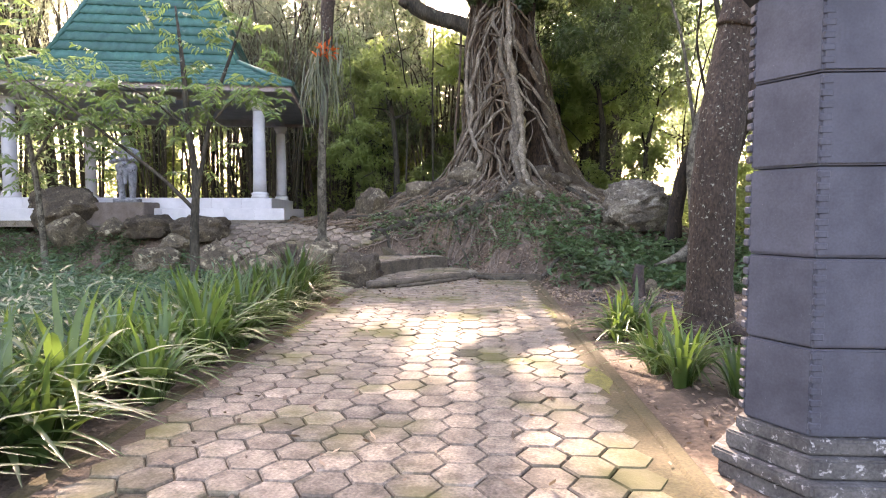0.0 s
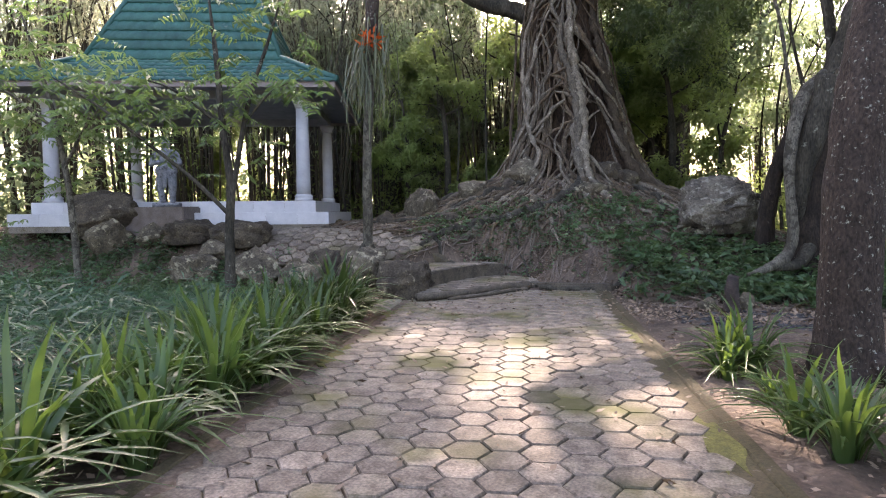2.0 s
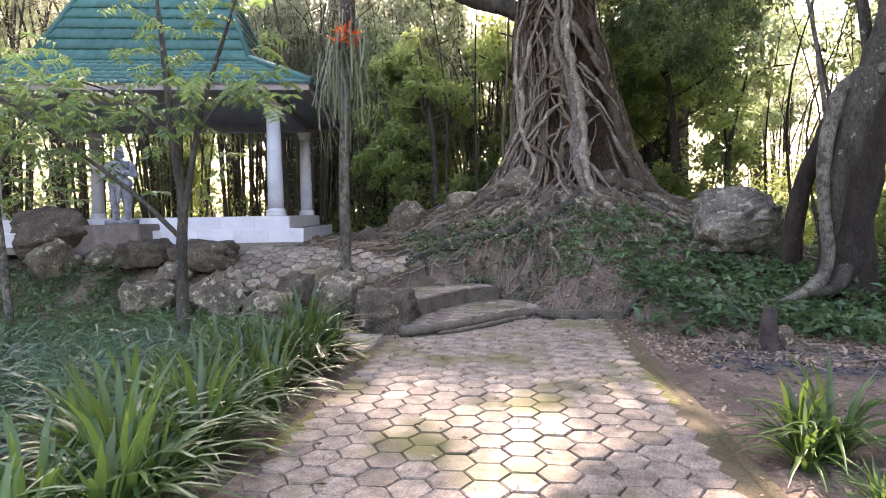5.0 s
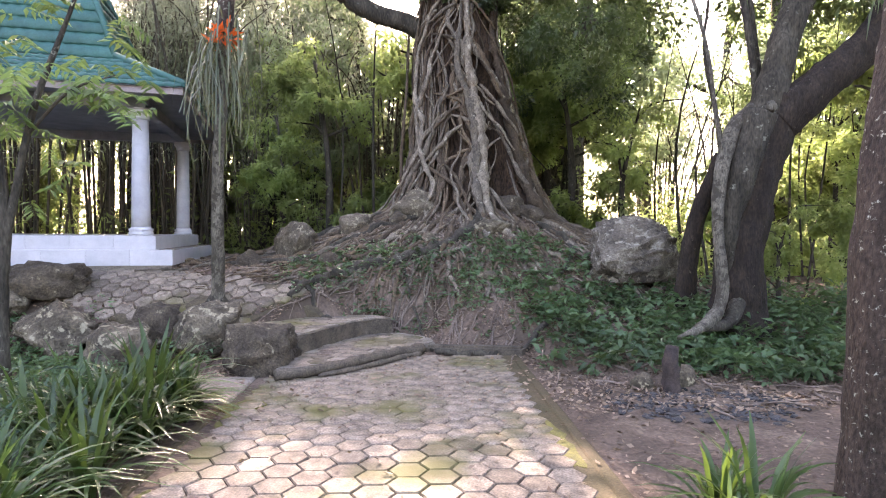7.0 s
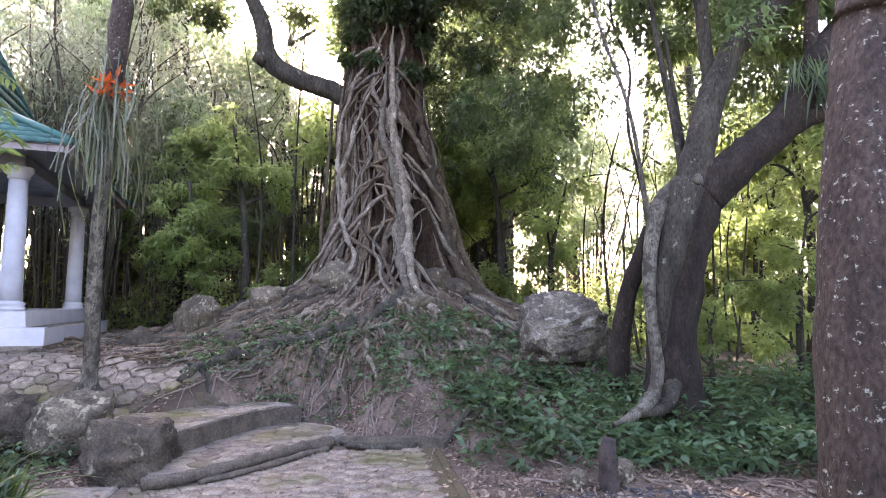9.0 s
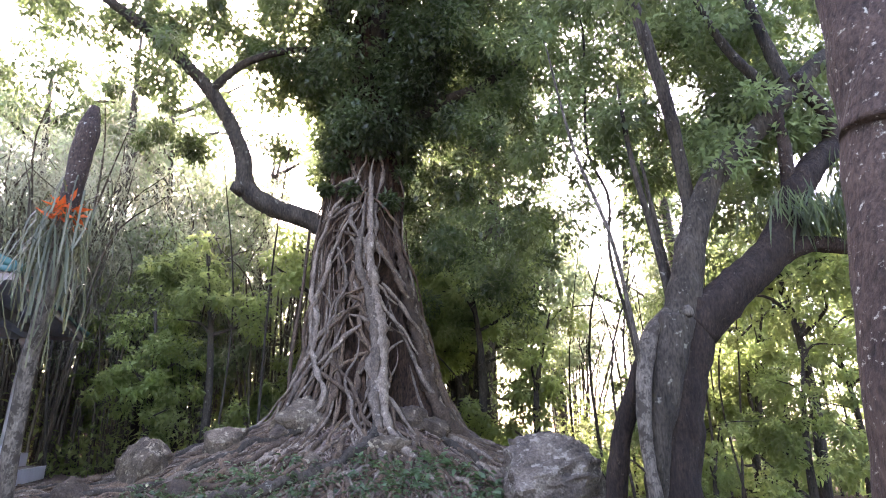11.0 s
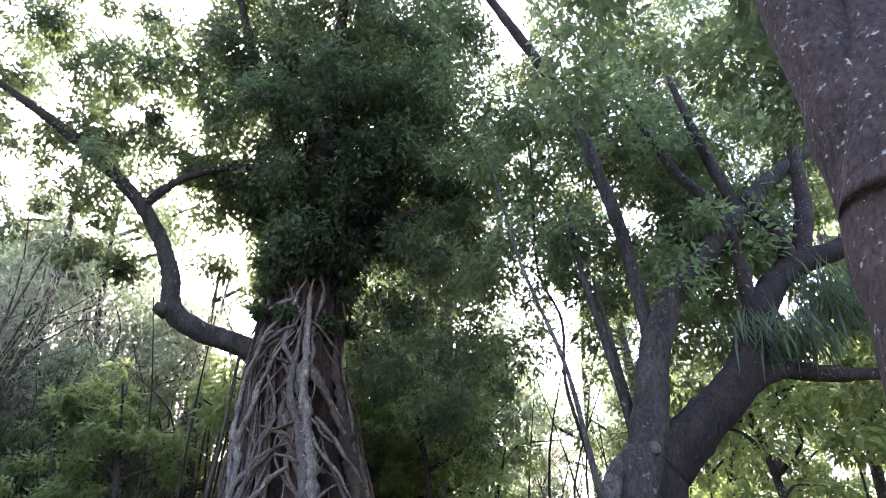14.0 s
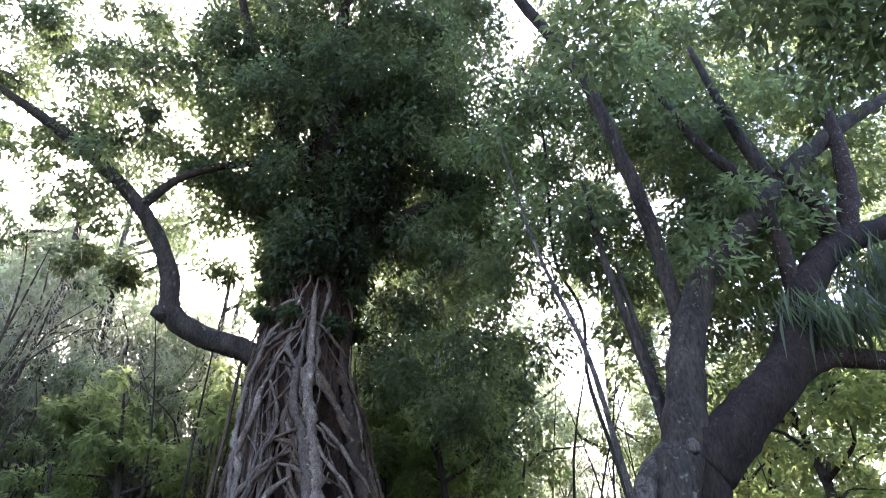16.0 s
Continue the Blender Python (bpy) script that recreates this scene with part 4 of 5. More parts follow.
a, r = rng.uniform(-1.7, 1.7, n), rng.uniform(40, 52, n)
fx, fy = r * np.sin(a), r * np.cos(a)
fz = rng.random(n) ** 1.25 * (11 + 3 * np.sin(a * 9) + 2.2 * np.sin(a * 23))
leaves(far, np.stack([fx, fy, height(fx, fy) + fz], -1), rng.normal(0, 1, (n, 3)), rng.uniform(0.35, 0.8, n), 0.5)
tagged(far.link("far_woods", L_WOOD), "distant green woods closing the view", "woods", kind="stuff")
hedge = Geo()
n = 34000
hx, hy = rng.uniform(-16, 17, n), rng.uniform(19, 24, n)
hx, hy = np.where(rng.random(n) < 0.25, rng.uniform(6.5, 14, n), hx), hy
hz = rng.random(n) ** 1.3 * (1.6 + 0.8 * np.sin(hx * 1.7) + 0.5 * np.sin(hx * 4.1 + hy))
leaves(hedge, np.stack([hx, hy, height(hx, hy) + hz], -1), rng.normal(0, 1, (n, 3)) + np.array([0, -0.3, 0.2]), rng.uniform(0.1, 0.22, n), 0.4)
tagged(hedge.link("understory", L_SUNNY), "sunlit yellow-green understory shrubs behind the trees", "shrubs", kind="stuff")
side = Geo()
n = 16000
sx, sy = rng.uniform(-20, -11.5, n), rng.uniform(6, 20, n)
sz = rng.random(n) ** 1.2 * (3.2 + 1.2 * np.sin(sy * 1.3) + 0.8 * np.sin(sx * 2.1))
leaves(side, np.stack([sx, sy, height(sx, sy) + sz], -1), rng.normal(0, 1, (n, 3)), rng.uniform(0.14, 0.3, n), 0.4)
tagged(side.link("understory", L_WOOD), "shaded green understory shrubs beyond the garden", "shrubs", kind="stuff")
# slim stems among the understory
for k in range(60):
    x = rng.uniform(-9, 15)
    y = rng.uniform(18.5, 25) if x < 6 else rng.uniform(15, 24)
    z, t = h1(x, y), rng.uniform(4, 9)
    st = spline([(x, y, z - 0.1), (x + rng.normal(0, 0.3), y, z + t * 0.5), (x + rng.normal(0, 0.8), y + rng.normal(0, 0.4), z + t)], 10)
    tagged(tube(Geo(), st, [rng.uniform(0.02, 0.05), 0.008], 5).link("slim_stem", M_BARK, None, "", True), "slim bare stem of an understory sapling", "stem", "understory stems")
print("woods done")

# ---- boulders ----
boulder("boulder", (0.92, 0.7, 0.55), 3, M_BOULDER, (3.85, 13.0, 0.88), 5, "large rounded grey boulder with pale lichen on the mound", 0.5, 5, square=0.12)
for x, y, sx, sy, sz, sd, m, sq, lab in (
        (-1.52, 10.12, 0.45, 0.38, 0.32, 11, M_ROCKDARK, 0.85, "squarish dark stone block beside the step"),
        (-2.4, 10.95, 0.48, 0.42, 0.33, 12, M_ROCK, 0.55, "rounded grey garden stone"),
        (-3.08, 11.05, 0.32, 0.32, 0.29, 37, M_ROCKDARK, 0.55, "dark garden stone between its neighbours"),
        (-3.27, 10.42, 0.48, 0.4, 0.29, 13, M_ROCK, 0.55, "flat-topped pale garden stone with lichen"),
        (-4.2, 10.85, 0.58, 0.44, 0.37, 14, M_ROCK, 0.45, "tilted angular grey garden stone"),
        (-5.4, 11.65, 0.38, 0.32, 0.2, 17, M_ROCK, 0.2, "small grey garden stone"),
        (-5.07, 12.05, 0.6, 0.45, 0.27, 15, M_ROCKDARK, 0.55, "dark mossy garden stone"),
        (-6.15, 12.1, 0.52, 0.42, 0.24, 16, M_ROCKDARK, 0.55, "dark rounded garden stone"),
        (-5.4, 10.95, 0.5, 0.42, 0.26, 18, M_ROCK, 0.55, "grey garden stone among plants"),
        (-8.15, 12.35, 0.98, 0.62, 0.52, 19, M_ROCKDARK, 0.15, "large dark boulder beside the pavilion"),
        (-7.6, 11.85, 0.48, 0.4, 0.36, 20, M_ROCK, 0.0, "rounded pale grey garden stone"),
        (-6.9, 12.0, 0.3, 0.26, 0.24, 21, M_ROCK, 0.1, "small rounded grey garden stone"),
        (-9.5, 12.4, 0.32, 0.3, 0.27, 22, M_ROCKDARK, 0.1, "dark garden stone beside the pavilion"),
        (-1.98, 14.75, 0.62, 0.42, 0.4, 23, M_ROCK, 0.4, "flat-topped grey rock on the mound"),
        (-0.93, 14.9, 0.32, 0.28, 0.27, 24, M_ROCK, 0.1, "pale grey rock on the mound"),
        (0.25, 15.35, 0.56, 0.42, 0.36, 25, M_ROCK, 0.0, "pale speckled rock under the roots"),
        (-0.1, 15.05, 0.26, 0.22, 0.2, 26, M_ROCKDARK, 0.0, "small dark rock among the roots"),
        (0.45, 13.85, 0.18, 0.16, 0.14, 27, M_ROCK, 0.0, "small grey rock among the roots"),
        (2.05, 15.35, 0.4, 0.3, 0.26, 28, M_ROCKDARK, 0.6, "dark squarish rock in the trunk's hollow"),
        (2.5, 15.2, 0.3, 0.3, 0.22, 29, M_ROCKDARK, 0.3, "dark rock at the foot of the trunk"),
        (1.6, 14.2, 0.4, 0.25, 0.16, 30, M_ROCK, 0.4, "flat rock half buried in the mound"),
        (-2.6, 13.6, 0.4, 0.3, 0.25, 31, M_ROCKDARK, 0.1, "dark rock half buried in the mound"),
        (-1.2, 13.4, 0.25, 0.22, 0.16, 32, M_ROCKDARK, 0.1, "dark rock half buried in the mound"),
        (1.3, 12.4, 0.22, 0.16, 0.08, 33, M_ROCK, 0.3, "small flat stone on the slope"),
        (2.62, 9.35, 0.12, 0.1, 0.1, 34, M_ROCK, 0.2, "small stone beside the stump"),
        (3.1, 9.4, 0.14, 0.1, 0.12, 35, M_ROCK, 0.2, "small stone beside the stump")):
    boulder("stone", (sx, sy, sz), sd, m, (x, y, h1(x, y)), -10 if sd == 11 else sd * 37, lab, 0.4, 4 if sx > 0.3 else 3, "garden stones" if y < 12 and x < -1 else "", sq, 0.12 if y < 13 else 0.6)

# ---- gate pillar ----
pillar = new("gate_pillar")
pillar.location = (1.93, 2.72, -0.05)
tagged(pillar, "dark andesite block gate pillar with stepped plinth", "pillar")
W, D, CUT = 0.95, 0.8, (-0.16, 0.28)


def pillar_course(z0, z1, g):
    bm = prism([(-0.35 * g, -g), (W + g, -g), (W + g, D + g), (0.3 - g, D + g), (CUT[0] - g, CUT[1] + 0.3 * g)], z0, z1)
    bmesh.ops.bevel(bm, geom=bm.edges[:], offset=0.01, segments=2, affect='EDGES')
    return bm


for z0, z1, g in ((0.0, 0.09, 0.1), (0.09, 0.15, 0.13), (0.15, 0.24, 0.07), (0.24, 0.31, 0.03)):
    part("plinth_course", pillar_course(z0, z1 - 0.004, g), M_PLINTHST, pillar, "weathered lichen-spotted stone course")
for k in range(5):
    z0 = 0.31 + 0.39 * k
    part("stone_course", pillar_course(z0, z0 + 0.384, 0.0), M_ANDESITE, pillar)
    for q in range(7):
        zq = z0 + 0.03 + q * 0.051
        for cx, cy in ((0, 0), (W, 0), CUT, (W, D)):
            x0, x1 = (cx - 0.003, cx + 0.05) if cx <= 0 else (cx - 0.05, cx + 0.003)
            y0, y1 = (cy - 0.003, cy + 0.05) if cy < D else (cy - 0.05, cy + 0.003)
            part("corner_ridge", box(x0, y0, zq, x1, y1, zq + 0.034, 0.006), M_ANDESITE, pillar)
for z0, z1, g in ((2.26, 2.33, 0.05), (2.33, 2.4, 0.11), (2.4, 2.5, 0.17), (2.5, 2.63, 0.23), (2.63, 2.73, 0.14)):
    part("cornice_course", pillar_course(z0 + 0.002, z1, g), M_ANDESITE, pillar)

# ---- pavilion ----
pavilion = new("pavilion")
pavilion.matrix_world = pose(-4.32, 13.4, 1.5, 0, 0, 11.25)
tagged(pavilion, "open pavilion with white columns and green metal tile roof", "pavilion")
L, B = 5.07, 3.96
part("floor_slab", box(-L - 0.27, -0.27, -0.5, 0.27, B + 0.27, -0.004, 0.006), M_STEP, pavilion)
part("lower_slab", box(-L - 0.6, -0.5, -0.6, 0.56, B + 0.5, -0.235, 0.006), M_STEP, pavilion)
for w0, w1, z0, z1, yy, n in ((-L - 0.275, 0.275, -0.225, 0.0, -0.282, 9), (-L - 0.61, 0.57, -0.47, -0.228, -0.512, 10)):
    s = (w1 - w0) / n
    for k in range(n):
        part("wall_tile", box(w0 + k * s + 0.002, yy, z0, w0 + (k + 1) * s - 0.002, yy + 0.012, z1 - 0.003, 0.002), M_TILE, pavilion)
for x0, z0, z1, n, y0, y1 in ((0.272, -0.225, 0.0, 7, -0.27, B + 0.27), (0.562, -0.47, -0.228, 8, -0.5, B + 0.5)):
    s = (y1 - y0) / n
    for k in range(n):
        part("wall_tile", box(x0, y0 + k * s + 0.002, z0, x0 + 0.012, y0 + (k + 1) * s - 0.002, z1 - 0.003, 0.002), M_TILE, pavilion)
for a, b, w in ((-L - 0.6, 0.56, 0.26),):
    n = 11
    s = (b - a) / n
    for k in range(n):
        part("step_tile", box(a + k * s + 0.002, -0.5, -0.234, a + (k + 1) * s - 0.002, -0.285, -0.222, 0.002), M_TILE, pavilion)
for i in range(10):
    for j in range(7):
        sx, sy = (L + 0.54) / 10, (B + 0.54) / 7
        part("floor_tile", box(-L - 0.27 + i * sx + 0.002, -0.27 + j * sy + 0.002, -0.003, -L - 0.27 + (i + 1) * sx - 0.002, -0.27 + (j + 1) * sy - 0.002, 0.006, 0.002), M_TILE, pavilion)
foot = [(0.19, 0.0), (0.19, 0.045), (0.175, 0.06), (0.19, 0.085), (0.185, 0.11), (0.155, 0.12), (0.152, 0.14)]
stem = [(0.146, 0.12), (0.143, 0.4), (0.138, 1.0), (0.122, 1.92)]
head = [(0.128, 1.895), (0.145, 1.93), (0.135, 1.95), (0.165, 1.99), (0.185, 2.02), (0.185, 2.08)]
for x, y in ((0, 0), (-L, 0), (0, B), (-L, B)):
    c = part("column", lathe(stem, 28), M_COLUMN, pavilion, "white painted round column", True)
    c.location = (x, y, 0.007)
    part("base", lathe(foot, 28), M_COLUMN, c, "", True)
    part("capital", lathe(head, 28), M_COLUMN, c, "", True)
for x0, y0, x1, y1 in ((-L - 0.1, -0.1, 0.1, 0.1), (-L - 0.1, B - 0.1, 0.1, B + 0.1), (-L - 0.1, 0.103, -L + 0.1, B - 0.103), (-0.1, 0.103, 0.1, B - 0.103)):
    part("beam", box(x0, y0, 2.09, x1, y1, 2.27, 0.008), M_BEAM, pavilion)
part("soffit", box(-L - 0.72, -0.72, 2.275, 0.72, B + 0.72, 2.3, 0.0), M_BEAM, pavilion, "grey ceiling boards")
for x0, y0, x1, y1 in ((-L - 0.78, -0.78, 0.78, -0.74), (-L - 0.78, B + 0.74, 0.78, B + 0.78), (-L - 0.78, -0.737, -L - 0.74, B + 0.737), (0.74, -0.737, 0.78, B + 0.737)):
    part("fascia", box(x0, y0, 2.2, x1, y1, 2.33, 0.004), M_FASCIA, pavilion)


def tile_rows(p0, p1, q0, q1, rows, wave):
    """Overlapping wavy tile rows on a roof face from the eave p0-p1 to the top q0-q1."""
    p0, p1, q0, q1 = (np.array(v, float) for v in (p0, p1, q0, q1))
    nrm = unit(np.cross(p1 - p0, q0 - p0))
    if nrm[2] < 0:
        nrm = -nrm
    for k in range(rows):
        t0, t1 = k / rows, min(1.0, (k + 1.15) / rows)
        a0, a1 = p0 + (q0 - p0) * t0, p1 + (q1 - p1) * t0
        b0, b1 = p0 + (q0 - p0) * t1, p1 + (q1 - p1) * t1
        n = max(4, int(np.linalg.norm(a1 - a0) / wave) * 6)
        s = np.linspace(0, 1, n + 1)[:, None]
        wob = (0.014 * np.sin(s * np.linalg.norm(a1 - a0) / wave * 2 * np.pi))
        top_lo = a0 + (a1 - a0) * s + nrm * (0.055 + wob)
        low_lo = a0 + (a1 - a0) * s + nrm * (0.015 + wob * 0.5)
        top_hi = b0 + (b1 - b0) * s + nrm * (0.012 + wob * 0.5)
        g, m = Geo(), n + 1
        i = np.arange(n)
        f = np.vstack([np.stack([i, i + 1, i + 1 + m, i + m], -1), np.stack([i + m, i + m + 1, i + 1 + 2 * m, i + 2 * m], -1)])
        g.add(np.vstack([low_lo, top_lo, top_hi]), f)
        g.link("roof_sheet", M_ROOF, pavilion)


E0 = [(-L - 0.82, -0.82, 2.3), (0.82, -0.82, 2.3), (0.82, B + 0.82, 2.3), (-L - 0.82, B + 0.82, 2.3)]
E1 = [(-L + 0.5, 0.5, 3.0), (-0.5, 0.5, 3.0), (-0.5, B - 0.5, 3.0), (-L + 0.5, B - 0.5, 3.0)]
E2 = [(-3.5, 1.9, 5.6), (-1.6, 1.9, 5.6), (-1.6, 2.06, 5.6), (-3.5, 2.06, 5.6)]
for lo, hi, n in ((E0, E1, 6), (E1, E2, 11)):
    for k in range(4):
        j = (k + 1) % 4
        tile_rows(lo[k], lo[j], hi[k], hi[j], n, 0.2)
        if lo is E0 or k in (0, 1, 2, 3):
            hip = tube(Geo(), [np.array(lo[k]) + (0, 0, 0.06), np.array(hi[k]) + (0, 0, 0.07)], [0.06, 0.06], 8)
            hip.link("hip_cap", M_ROOF, pavilion, "", True)
deck = bmesh.new()
rings = [[deck.verts.new(p) for p in e] for e in (E0, E1, E2)]
for a, b in zip(rings, rings[1:]):
    for k in range(4):
        deck.faces.new((a[k], a[(k + 1) % 4], b[(k + 1) % 4], b[k]))
deck.faces.new(rings[2])
deck.faces.new(rings[0][::-1])
part("roof_deck", deck, M_BEAM, pavilion)
part("ridge_cap", box(-3.62, 1.86, 5.6, -1.48, 2.1, 5.72, 0.03, 2), M_ROOF, pavilion)

# ---- statue on its pedestal ----
pedestal = part("pedestal", box(-7.56, 12.1, 0.75, -6.26, 12.85, 1.4, 0.02, 2), M_PEDESTAL)
tagged(pedestal, "plain brown block pedestal before the pavilion", "pedestal")


def capsule(bm, a, b, ra, rb, seg=14):
    a, b = Vector(a), Vector(b)
    for c, r in ((a, ra), (b, rb)):
        bmesh.ops.create_uvsphere(bm, u_segments=seg, v_segments=9, radius=r, matrix=Matrix.Translation(c))
    d = b - a
    m = Matrix.Translation((a + b) / 2) @ d.to_track_quat('Z', 'Y').to_matrix().to_4x4()
    bmesh.ops.create_cone(bm, cap_ends=False, segments=seg, radius1=ra, radius2=rb, depth=d.length, matrix=m)


sb = bmesh.new()
bmesh.ops.create_cube(sb, size=1, matrix=Matrix.Translation((0, 0, 0.04)) @ Matrix.Diagonal((0.46, 0.36, 0.08, 1)))
for p in (((-0.09, 0, 0.12), (-0.12, -0.02, 0.42), 0.06, 0.075), ((0.1, 0, 0.12), (0.12, -0.02, 0.42), 0.06, 0.075),
          ((-0.12, -0.02, 0.42), (-0.08, 0, 0.72), 0.08, 0.11), ((0.12, -0.02, 0.42), (0.08, 0, 0.72), 0.08, 0.11),
          ((-0.07, 0, 0.72), (0.07, 0, 0.72), 0.14, 0.14), ((0, 0, 0.76), (0, 0, 1.02), 0.125, 0.15), ((-0.13, 0, 1.05), (0.13, 0, 1.05), 0.085, 0.085),
          ((-0.2, 0.0, 1.05), (-0.27, -0.04, 0.84), 0.06, 0.05), ((-0.27, -0.04, 0.84), (-0.08, -0.14, 0.88), 0.05, 0.04),
          ((0.2, 0.0, 1.05), (0.28, -0.04, 0.86), 0.06, 0.05), ((0.28, -0.04, 0.86), (0.05, -0.15, 0.93), 0.05, 0.045),
          ((0, 0, 1.08), (0, -0.01, 1.17), 0.06, 0.06), ((0, -0.01, 1.21), (0, -0.01, 1.25), 0.088, 0.085), ((0, 0.01, 1.3), (0, 0.01, 1.37), 0.07, 0.035),
          ((-0.09, -0.01, 0.09), (-0.1, -0.1, 0.1), 0.05, 0.04), ((0.1, -0.01, 0.09), (0.11, -0.1, 0.1), 0.05, 0.04),
          ((0, -0.1, 0.7), (0, -0.12, 0.4), 0.06, 0.03), ((0, -0.02, 0.76), (0, -0.12, 0.77), 0.14, 0.07)):
    capsule(sb, *p)
for v in sb.verts:
    v.co += noise.noise_vector(v.co * 14) * 0.012
statue = part("statue", sb, M_STATUE, smooth=True)
statue.matrix_world = pose(-6.8, 12.45, 1.4, 0, 0, 12)
tagged(statue, "weathered grey stone standing figure with folded arms", "statue")

# ---- saplings ----
def sapling(at, stems, count, size, label, bark=M_BARK, spread=0.35):
    ob = new("sapling")
    ob.location = at
    tagged(ob, label, "tree", "saplings")
    tips = []
    for p, r in stems:
        q = spline(p, 8 * len(p))
        under(tube(Geo(), q, r, 8, 0.08).link("stem", bark, None, "", True), ob)
        tips.append(q[len(q) // 2:])
    tips = np.concatenate(tips)
    tips = tips[tips[:, 2] > 1.6]
    sprays = tips[rng.integers(0, len(tips), count // 14)] + rng.normal(0, spread, (count // 14, 3)) * np.array([1, 1, 0.7])
    way = unit(rng.normal(0, 1, sprays.shape) * np.array([1, 1, 0.3]) + np.array([0, 0, -0.15]))
    g = Geo()
    for k in range(14):
        side = 1 if k % 2 else -1
        b = sprays + way * (k // 2) * 0.055
        cross = unit(np.cross(way, np.array([0, 0, 1.0]))) * side
        leaves(g, b, way * 0.5 + cross + np.array([0, 0, -0.35]) + rng.normal(0, 0.15, way.shape), rng.uniform(size[0], size[1], len(b)), 0.28)
    under(g.link("foliage", L_SAPLING), ob)
    return ob


sapling((-3.93, 9.38, 0.05), [
    ([(-3.93, 9.38, 0.0), (-3.93, 9.38, 0.9), (-3.9, 9.4, 1.7), (-4.0, 9.4, 2.6), (-4.05, 9.4, 3.4), (-4.2, 9.5, 4.4)], [0.085, 0.07, 0.06, 0.05, 0.04, 0.015]),
    ([(-3.92, 9.38, 1.3), (-3.8, 9.4, 1.9), (-3.6, 9.4, 2.8), (-3.3, 9.4, 3.6), (-3.1, 9.5, 4.3)], [0.045, 0.04, 0.035, 0.025, 0.01]),
    ([(-3.92, 9.38, 1.25), (-4.4, 9.3, 1.75), (-5.0, 9.2, 2.25), (-5.7, 9.1, 2.8), (-6.3, 9.0, 3.2)], [0.035, 0.03, 0.025, 0.02, 0.008]),
    ([(-3.7, 9.4, 2.5), (-3.2, 9.3, 2.95), (-2.7, 9.2, 3.1)], [0.02, 0.015, 0.006]),
    ([(-4.0, 9.4, 2.5), (-4.6, 9.2, 3.0), (-5.2, 9.0, 3.2)], [0.02, 0.015, 0.006]),
], 2100, (0.1, 0.18), "slender sapling with forked stem and drooping leaflets")
sapling((-6.6, 9.7, 0.1), [
    ([(-6.6, 9.7, 0.0), (-6.65, 9.7, 1.0), (-6.75, 9.7, 2.0), (-6.9, 9.6, 3.1), (-7.2, 9.5, 4.3)], [0.055, 0.05, 0.045, 0.035, 0.01]),
    ([(-6.75, 9.7, 2.0), (-6.2, 9.5, 2.6), (-5.7, 9.3, 2.9)], [0.025, 0.02, 0.008]),
    ([(-6.85, 9.6, 2.6), (-7.5, 9.3, 3.2), (-8.3, 9.0, 3.5)], [0.025, 0.02, 0.008]),
], 3000, (0.1, 0.18), "slender sapling with light green drooping leaflets", M_BARKPALE, 0.55)

# ---- epiphyte tree ----
epi = new("epiphyte_tree")
epi.location = (-2.45, 11.45, h1(-2.45, 11.45))
tagged(epi, "thin tree carrying hanging strap leaves and an orange bromeliad", "tree")
et = spline([(-2.45, 11.45, 0.3), (-2.42, 11.4, 0.9), (-2.36, 11.2, 2.2), (-2.25, 11.06, 3.4), (-2.2, 11.0, 4.2)], 32)
under(tube(Geo(), et, [0.13, 0.085, 0.075, 0.075, 0.085], 12, 0.1).link("trunk", M_BARKPALE, None, "", True), epi)
under(bark("broken_top", M_BARKDARK, [(-2.2, 11.0, 4.05), (-2.19, 11.0, 4.5), (-2.16, 11.0, 5.0), (-2.14, 11.02, 5.35)], [0.085, 0.11, 0.12, 0.05], 20, 0.12, "dark dead broken-off stem top"), epi)
for k in range(6):
    a = k * 1.05 + 0.3
    under(tube(Geo(), spline([(-2.45, 11.45, 0.75), (-2.45 + 0.13 * math.cos(a), 11.45 + 0.13 * math.sin(a), 0.58), (-2.45 + 0.35 * math.cos(a), 11.45 + 0.35 * math.sin(a), h1(-2.45 + 0.35 * math.cos(a), 11.45 + 0.35 * math.sin(a)) - 0.02)], 8), [0.06, 0.05, 0.02], 7, 0.1).link("root", M_BARK, None, "", True), epi)
sp = np.array([(-2.25, 11.03, 3.75)]) + rng.normal(0, 1, (150, 3)) * np.array([0.13, 0.13, 0.28])
g = Geo()
for k in range(len(sp)):
    a, ln = rng.uniform(0, 2 * np.pi), rng.uniform(0.3, 1.0)
    o = np.array([math.cos(a), math.sin(a), 0])
    c = spline([sp[k], sp[k] + o * 0.16 + (0, 0, 0.1), sp[k] + o * (0.16 + 0.2 * ln) + (0, 0, -0.3 * ln), sp[k] + o * rng.uniform(0.1, 0.45) + (0, 0, -ln)], 7)
    s = np.cross(o, (0, 0, 1)) * rng.uniform(0.004, 0.011)
    i = np.arange(6)
    g.add(np.vstack([c + s, c - s]), np.stack([i, i + 1, i + 8, i + 7], -1))
under(g.link("hanging_leaves", L_STRAND, None, "long hanging dry-green strap leaves"), epi)
b0 = np.tile(np.array([(-2.22, 10.98, 4.05)]), (60, 1)) + rng.normal(0, 0.05, (60, 3))
under(leaves(Geo(), b0, rng.normal(0, 1, (60, 3)) + np.array([0, -0.2, 0.35]), rng.uniform(0.12, 0.26, 60), 0.3).link("bromeliad", L_FLOWER, None, "orange-red bracts"), epi)

